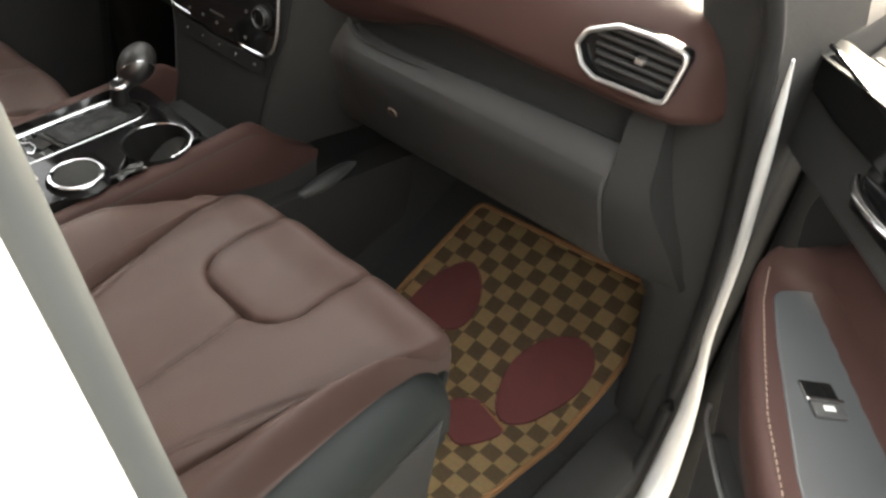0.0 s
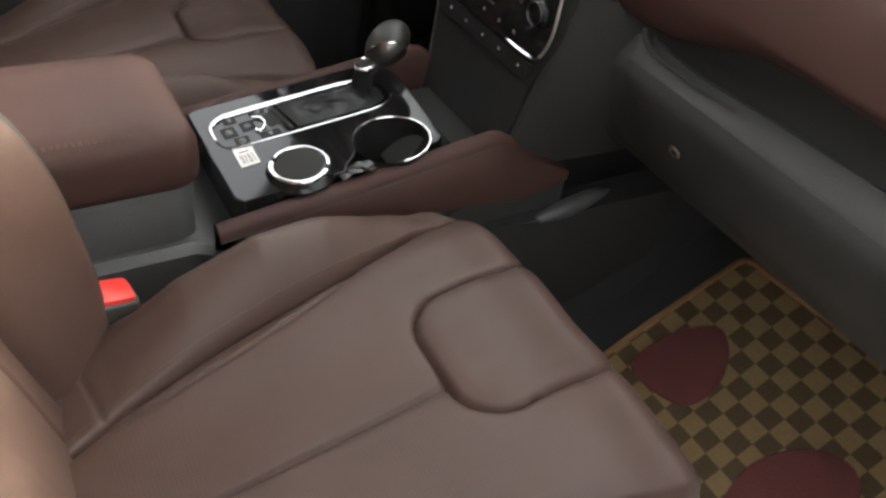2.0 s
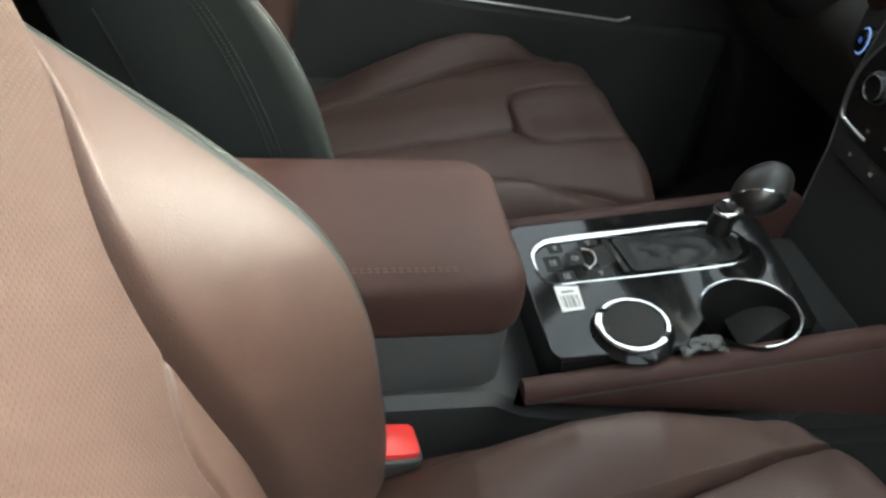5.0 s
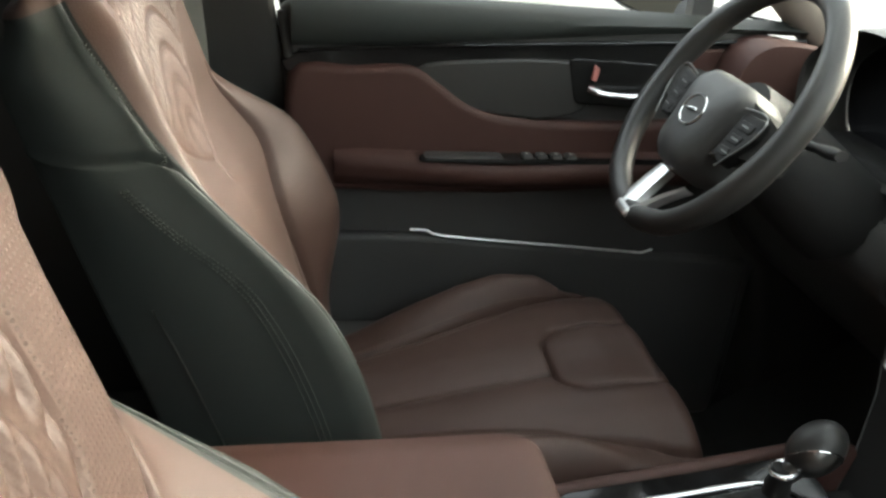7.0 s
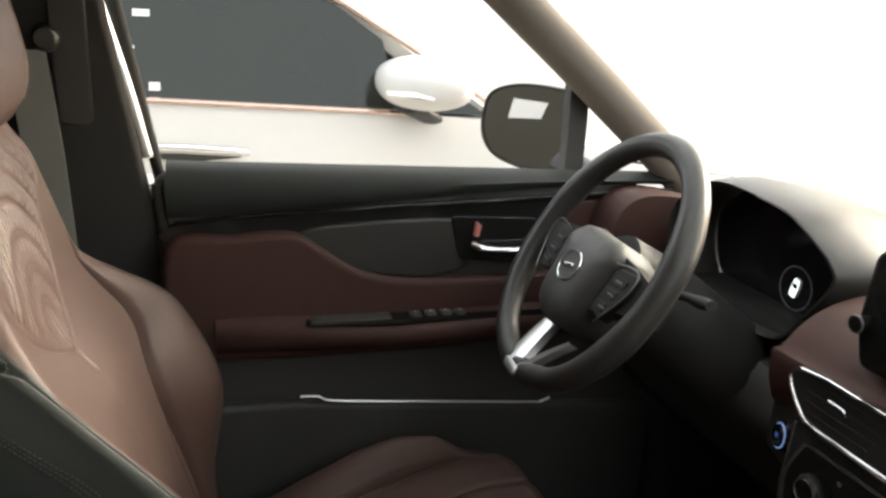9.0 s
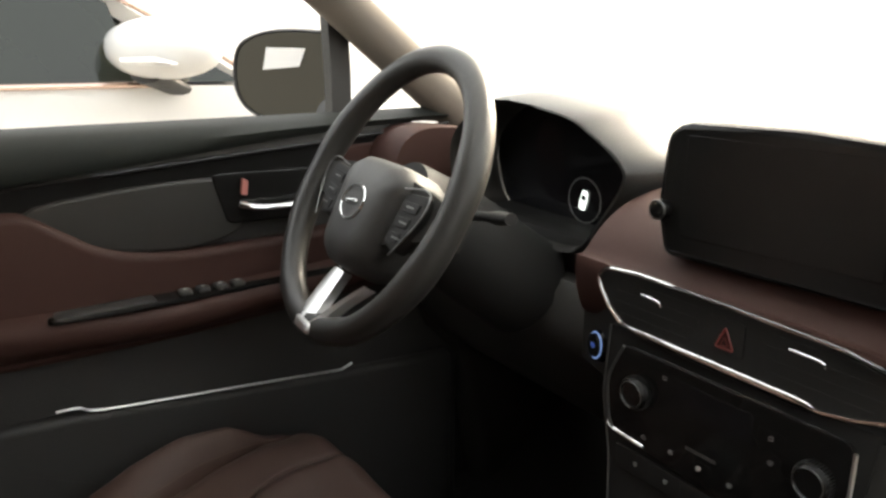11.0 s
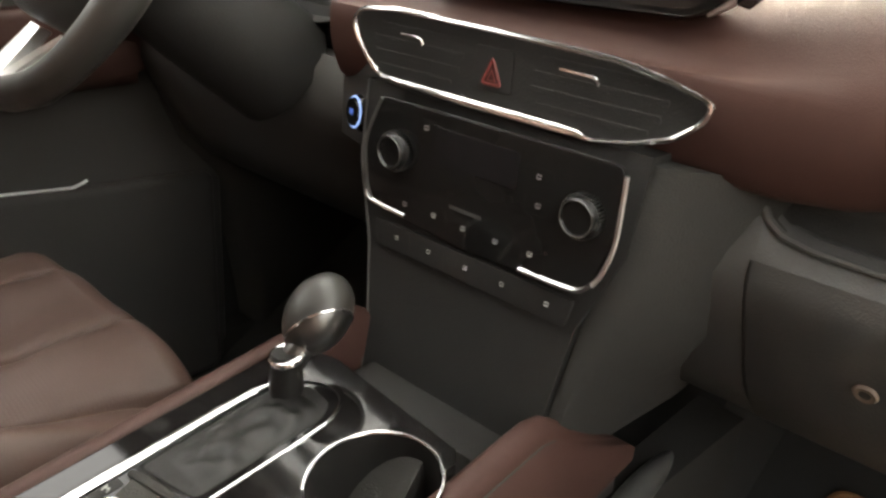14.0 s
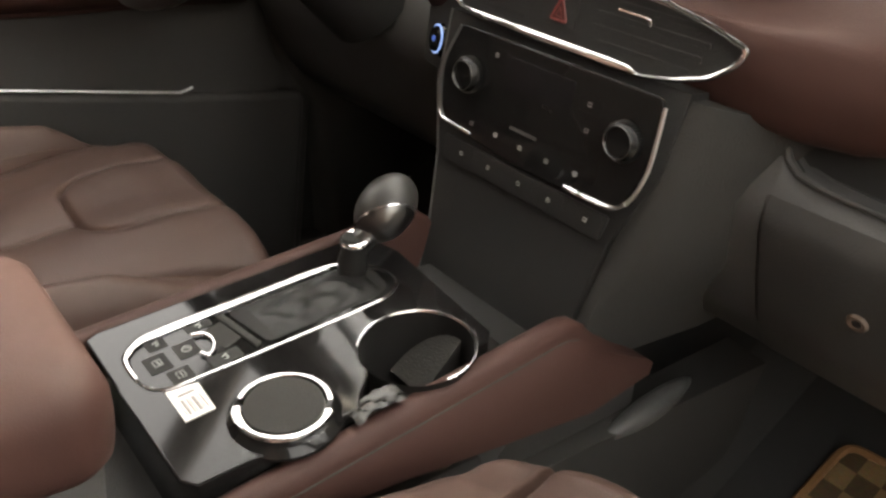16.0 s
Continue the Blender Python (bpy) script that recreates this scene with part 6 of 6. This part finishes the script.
for pts in ([(0.270, 0.975), (0.276, 1.045), (0.312, 1.094), (0.358, 1.078), (0.388, 1.034), (0.380, 0.987), (0.315, 0.966)],
            [(0.507, 0.980), (0.518, 1.034), (0.549, 1.069), (0.590, 1.084), (0.625, 1.066), (0.637, 1.030), (0.622, 0.975), (0.575, 0.905), (0.535, 0.918)],
            [(0.47, 0.850), (0.500, 0.905), (0.560, 0.895), (0.578, 0.870), (0.540, 0.805)]):
    part("leaf_patch", blob(pts), mat_red, fmat, "dark red leaf shape")

tag = spline([(0.514, 0.905), (0.545, 0.897), (0.579, 0.887)], 3)
part("pale_thread", tube([(x, y, mat_z(y) + 0.004) for x, y in tag], 0.004, n=6, flat=0.5), mat_edge, fmat)

# ---- driver's outside mirror ----
mir = thing("wing_mirror", "black wing mirror with a bright glass", "wing mirror", at=(-1.0, 0.78, 1.18))
mn = Vector((0.50, -0.86, 0.10)).normalized()
mx = Vector((0, 0, 1)).cross(mn).normalized()
M = axes((-0.985, 0.785, 1.268), mx, mn.cross(mx))   # x to the cabin, y up, z back
shape = spline([(-0.115, 0.005), (-0.10, 0.058), (-0.03, 0.083), (0.07, 0.084), (0.105, 0.07), (0.108, -0.062), (0.06, -0.085), (-0.05, -0.075), (-0.10, -0.045)], 5, True)
part("housing", loft([[(p[0] * f, p[1] * f, h) for p in shape] for f, h in ((0.2, -0.10), (0.6, -0.092), (0.88, -0.06), (1.0, -0.01), (1.0, 0.008), (0.96, 0.012), (0.94, 0.004))], put=M), plastic, mir, "black mirror housing", angle=60)
part("glass", slab([(p[0] * 0.94, p[1] * 0.94) for p in shape], 0.004, 0.001, M @ Matrix.Translation((0, 0, 0.003))), mirror_glass, mir, "mirror glass")
part("arm", tube([(-0.90, 0.83, 1.21), (-0.83, 0.86, 1.20), (-0.74, 0.87, 1.20)], [0.04, 0.035, 0.035], n=12, flat=0.7), plastic, mir, "black mirror arm")
# white rectangle painted on the glass as a bright reflection
part("painted_reflection", slab([(-0.045, 0.012), (0.035, 0.020), (0.048, 0.052), (-0.038, 0.052)], 0.0005, 0.0001, M @ Matrix.Translation((0, 0, 0.008))), paper, mir, "pale rectangle painted as a reflection in the glass")
part("window_post", loft([[(-0.735, y0, z), (-0.735, y0 + 0.034, z), (-0.760, y0 + 0.034, z), (-0.760, y0, z)] for y0, z in ((0.752, 1.225), (0.752, 1.30), (0.748, 1.40))]), plastic, mir, "black post of the corner window", angle=20)

# ---- the neighbouring parked car ----
car = thing("parked_car", "white parked car with dark tinted windows beside the driver's door", "car", at=(-2.4, 0.0, 0.0))


def flank(z):
    """How far the body side lies inward at a height."""
    return 0.02 * ((z - 0.85) / 0.4) ** 2 if z < 1.24 else 0.02 + 0.38 * (z - 1.24)


rings = []
for y, top, narrow in ((-2.75, 0.95, 0.12), (-2.6, 1.16, 0.04), (-1.5, 1.25, 0.0), (-0.5, 1.243, 0.0), (0.5, 1.228, 0.0), (0.9, 1.21, 0.0), (1.3, 1.12, 0.02), (1.8, 1.04, 0.05), (2.1, 0.92, 0.15)):
    ring = []
    for z in (0.25, 0.45, 0.62, 0.80, 1.0, 1.1, top - 0.012, top):
        z = min(z, top)
        ring.append((-1.50 - narrow - flank(z), y, z))
    rings.append(ring + [(-4.85 - p[0], p[1], p[2]) for p in ring[::-1]])
body = part("body", loft(rings), white_paint, car, "white painted body", angle=45)
cab = [(-2.45, 1.24), (-2.15, 1.55), (-1.4, 1.66), (-0.3, 1.68), (0.2, 1.63), (0.55, 1.47), (0.94, 1.21)]
rings = []
for y, z in cab:
    x = -1.50 - flank(z) - 0.012
    rings.append([(x, y, z), (-4.85 - x, y, z), (-4.85 - x + 0.02, y, z - 0.04), (x - 0.02, y, z - 0.04)])
part("roof", loft(rings), white_paint, car, "white roof and screen pillars", angle=40)


def on_side(pts, off):
    return [(-1.50 - flank(z) + off, y, z) for y, z in pts]


def side_plate(pts, off, thick=0.012):
    return loft([on_side(pts, off - thick), on_side(pts, off)])


part("front_window", side_plate([(-0.02, 1.243), (0.66, 1.226), (0.62, 1.40), (0.50, 1.48), (0.17, 1.605), (-0.02, 1.62)], -0.006), tint, car, "dark tinted window", angle=20)
# three small white rectangles on the front window
for pts in ([(0.053, 1.258), (0.078, 1.258), (0.078, 1.277), (0.053, 1.277)], [(0.02, 1.424), (0.058, 1.424), (0.058, 1.440), (0.02, 1.440)], [(0.012, 1.350), (0.022, 1.350), (0.022, 1.358), (0.012, 1.358)]):
    part("window_rect", side_plate(pts, -0.0045, 0.001), paper, car, "small white rectangle on the window", angle=20)
part("rear_window", side_plate([(-0.98, 1.252), (-0.12, 1.245), (-0.12, 1.62), (-0.3, 1.635), (-0.98, 1.62)], -0.006), tint, car, "dark tinted window", angle=20)
part("quarter_glass", side_plate([(0.70, 1.224), (0.90, 1.219), (0.68, 1.36)], -0.008), tint, car, "small dark corner window", angle=20)
part("window_post", side_plate([(-0.12, 1.246), (-0.02, 1.244), (-0.02, 1.62), (-0.12, 1.625)], -0.004), piano, car, "black window post", angle=20)
part("windscreen", loft([[(x0, 0.93, 1.205), (x1, 0.22, 1.60), (x1, 0.20, 1.58), (x0, 0.91, 1.19)] for x0, x1 in ((-1.62, -1.72), (-3.23, -3.13))]), tint, car, "dark windscreen", angle=20)
part("belt_moulding", tube(on_side([(-1.4, 1.250), (-0.5, 1.2455), (0.0, 1.239), (0.70, 1.222)], 0.004), 0.0075, n=8), chrome_copper, car, "bright moulding under the windows")
part("roof_moulding", tube(on_side([(-0.9, 1.645), (-0.2, 1.645), (0.20, 1.612), (0.52, 1.485), (0.80, 1.325), (0.92, 1.24)], 0.002), 0.008, n=8), chrome_copper, car, "bright moulding over the windows")
dh = part("door_handle", tube(on_side([(-0.10, 1.130), (-0.04, 1.133), (0.13, 1.130), (0.25, 1.124), (0.28, 1.122)], 0.03), [0.008, 0.012, 0.012, 0.011, 0.008], n=10), chrome, car, "chrome door handle")
# no hollow here: a dark bulge paints the recess's shade
part("handle_recess", tube(on_side([(0.02, 1.114), (0.13, 1.112), (0.26, 1.112)], -0.006), [0.010, 0.022, 0.010], n=12), plastic_grey, dh, "dark grey bulge painting the shade of the handle recess")
cm = part("wing_mirror", loft([[(-1.42 + dx + 0.075 * c * f, 0.70 + 0.115 * s * f, 1.305 + up + 0.068 * (abs(s2) ** 0.8 * (1 if s2 > 0 else -1)) * f) for c, s, s2 in [(math.cos(a) * 0.5, math.cos(a), math.sin(a)) for a in [2 * math.pi * k / 28 for k in range(28)]]] for f, dx, up in ((0.15, 0.07, 0.005), (0.6, 0.055, 0.004), (0.9, 0.025, 0.0), (1.0, -0.02, 0.0), (0.95, -0.07, 0.0), (0.3, -0.08, 0.0))]), white_paint, car, "white wing mirror cap", angle=60)
part("mirror_base", tube([(-1.46, 0.66, 1.25), (-1.50, 0.72, 1.22), (-1.56, 0.76, 1.20)], [0.045, 0.035, 0.04], n=12, flat=0.5), plastic, cm, "black mirror base")
part("turn_signal", tube([(-1.36, 0.585, 1.285), (-1.345, 0.65, 1.283), (-1.36, 0.70, 1.275)], [0.006, 0.010, 0.004], n=8), satin, cm, "clear turn signal strip")
for y in (-1.85, 1.15):
    for x in (-1.62, -3.23):
        wh = part("wheel", lathe([(0.20, -0.1), (0.34, -0.1), (0.36, -0.06), (0.36, 0.06), (0.34, 0.1), (0.2, 0.1)], 40, Matrix.Translation((x, y, 0.36)) @ pose(0, 0, 0, 0, 90, 0)), rubber, car, "black tyre")
        part("rim", lathe([(0.22, -0.08), (0.2, 0.085), (0.05, 0.095), (0, 0.095)], 30, Matrix.Translation((x, y, 0.36)) @ pose(0, 0, 0, 0, 90, 0)), satin, wh, "silver rim")
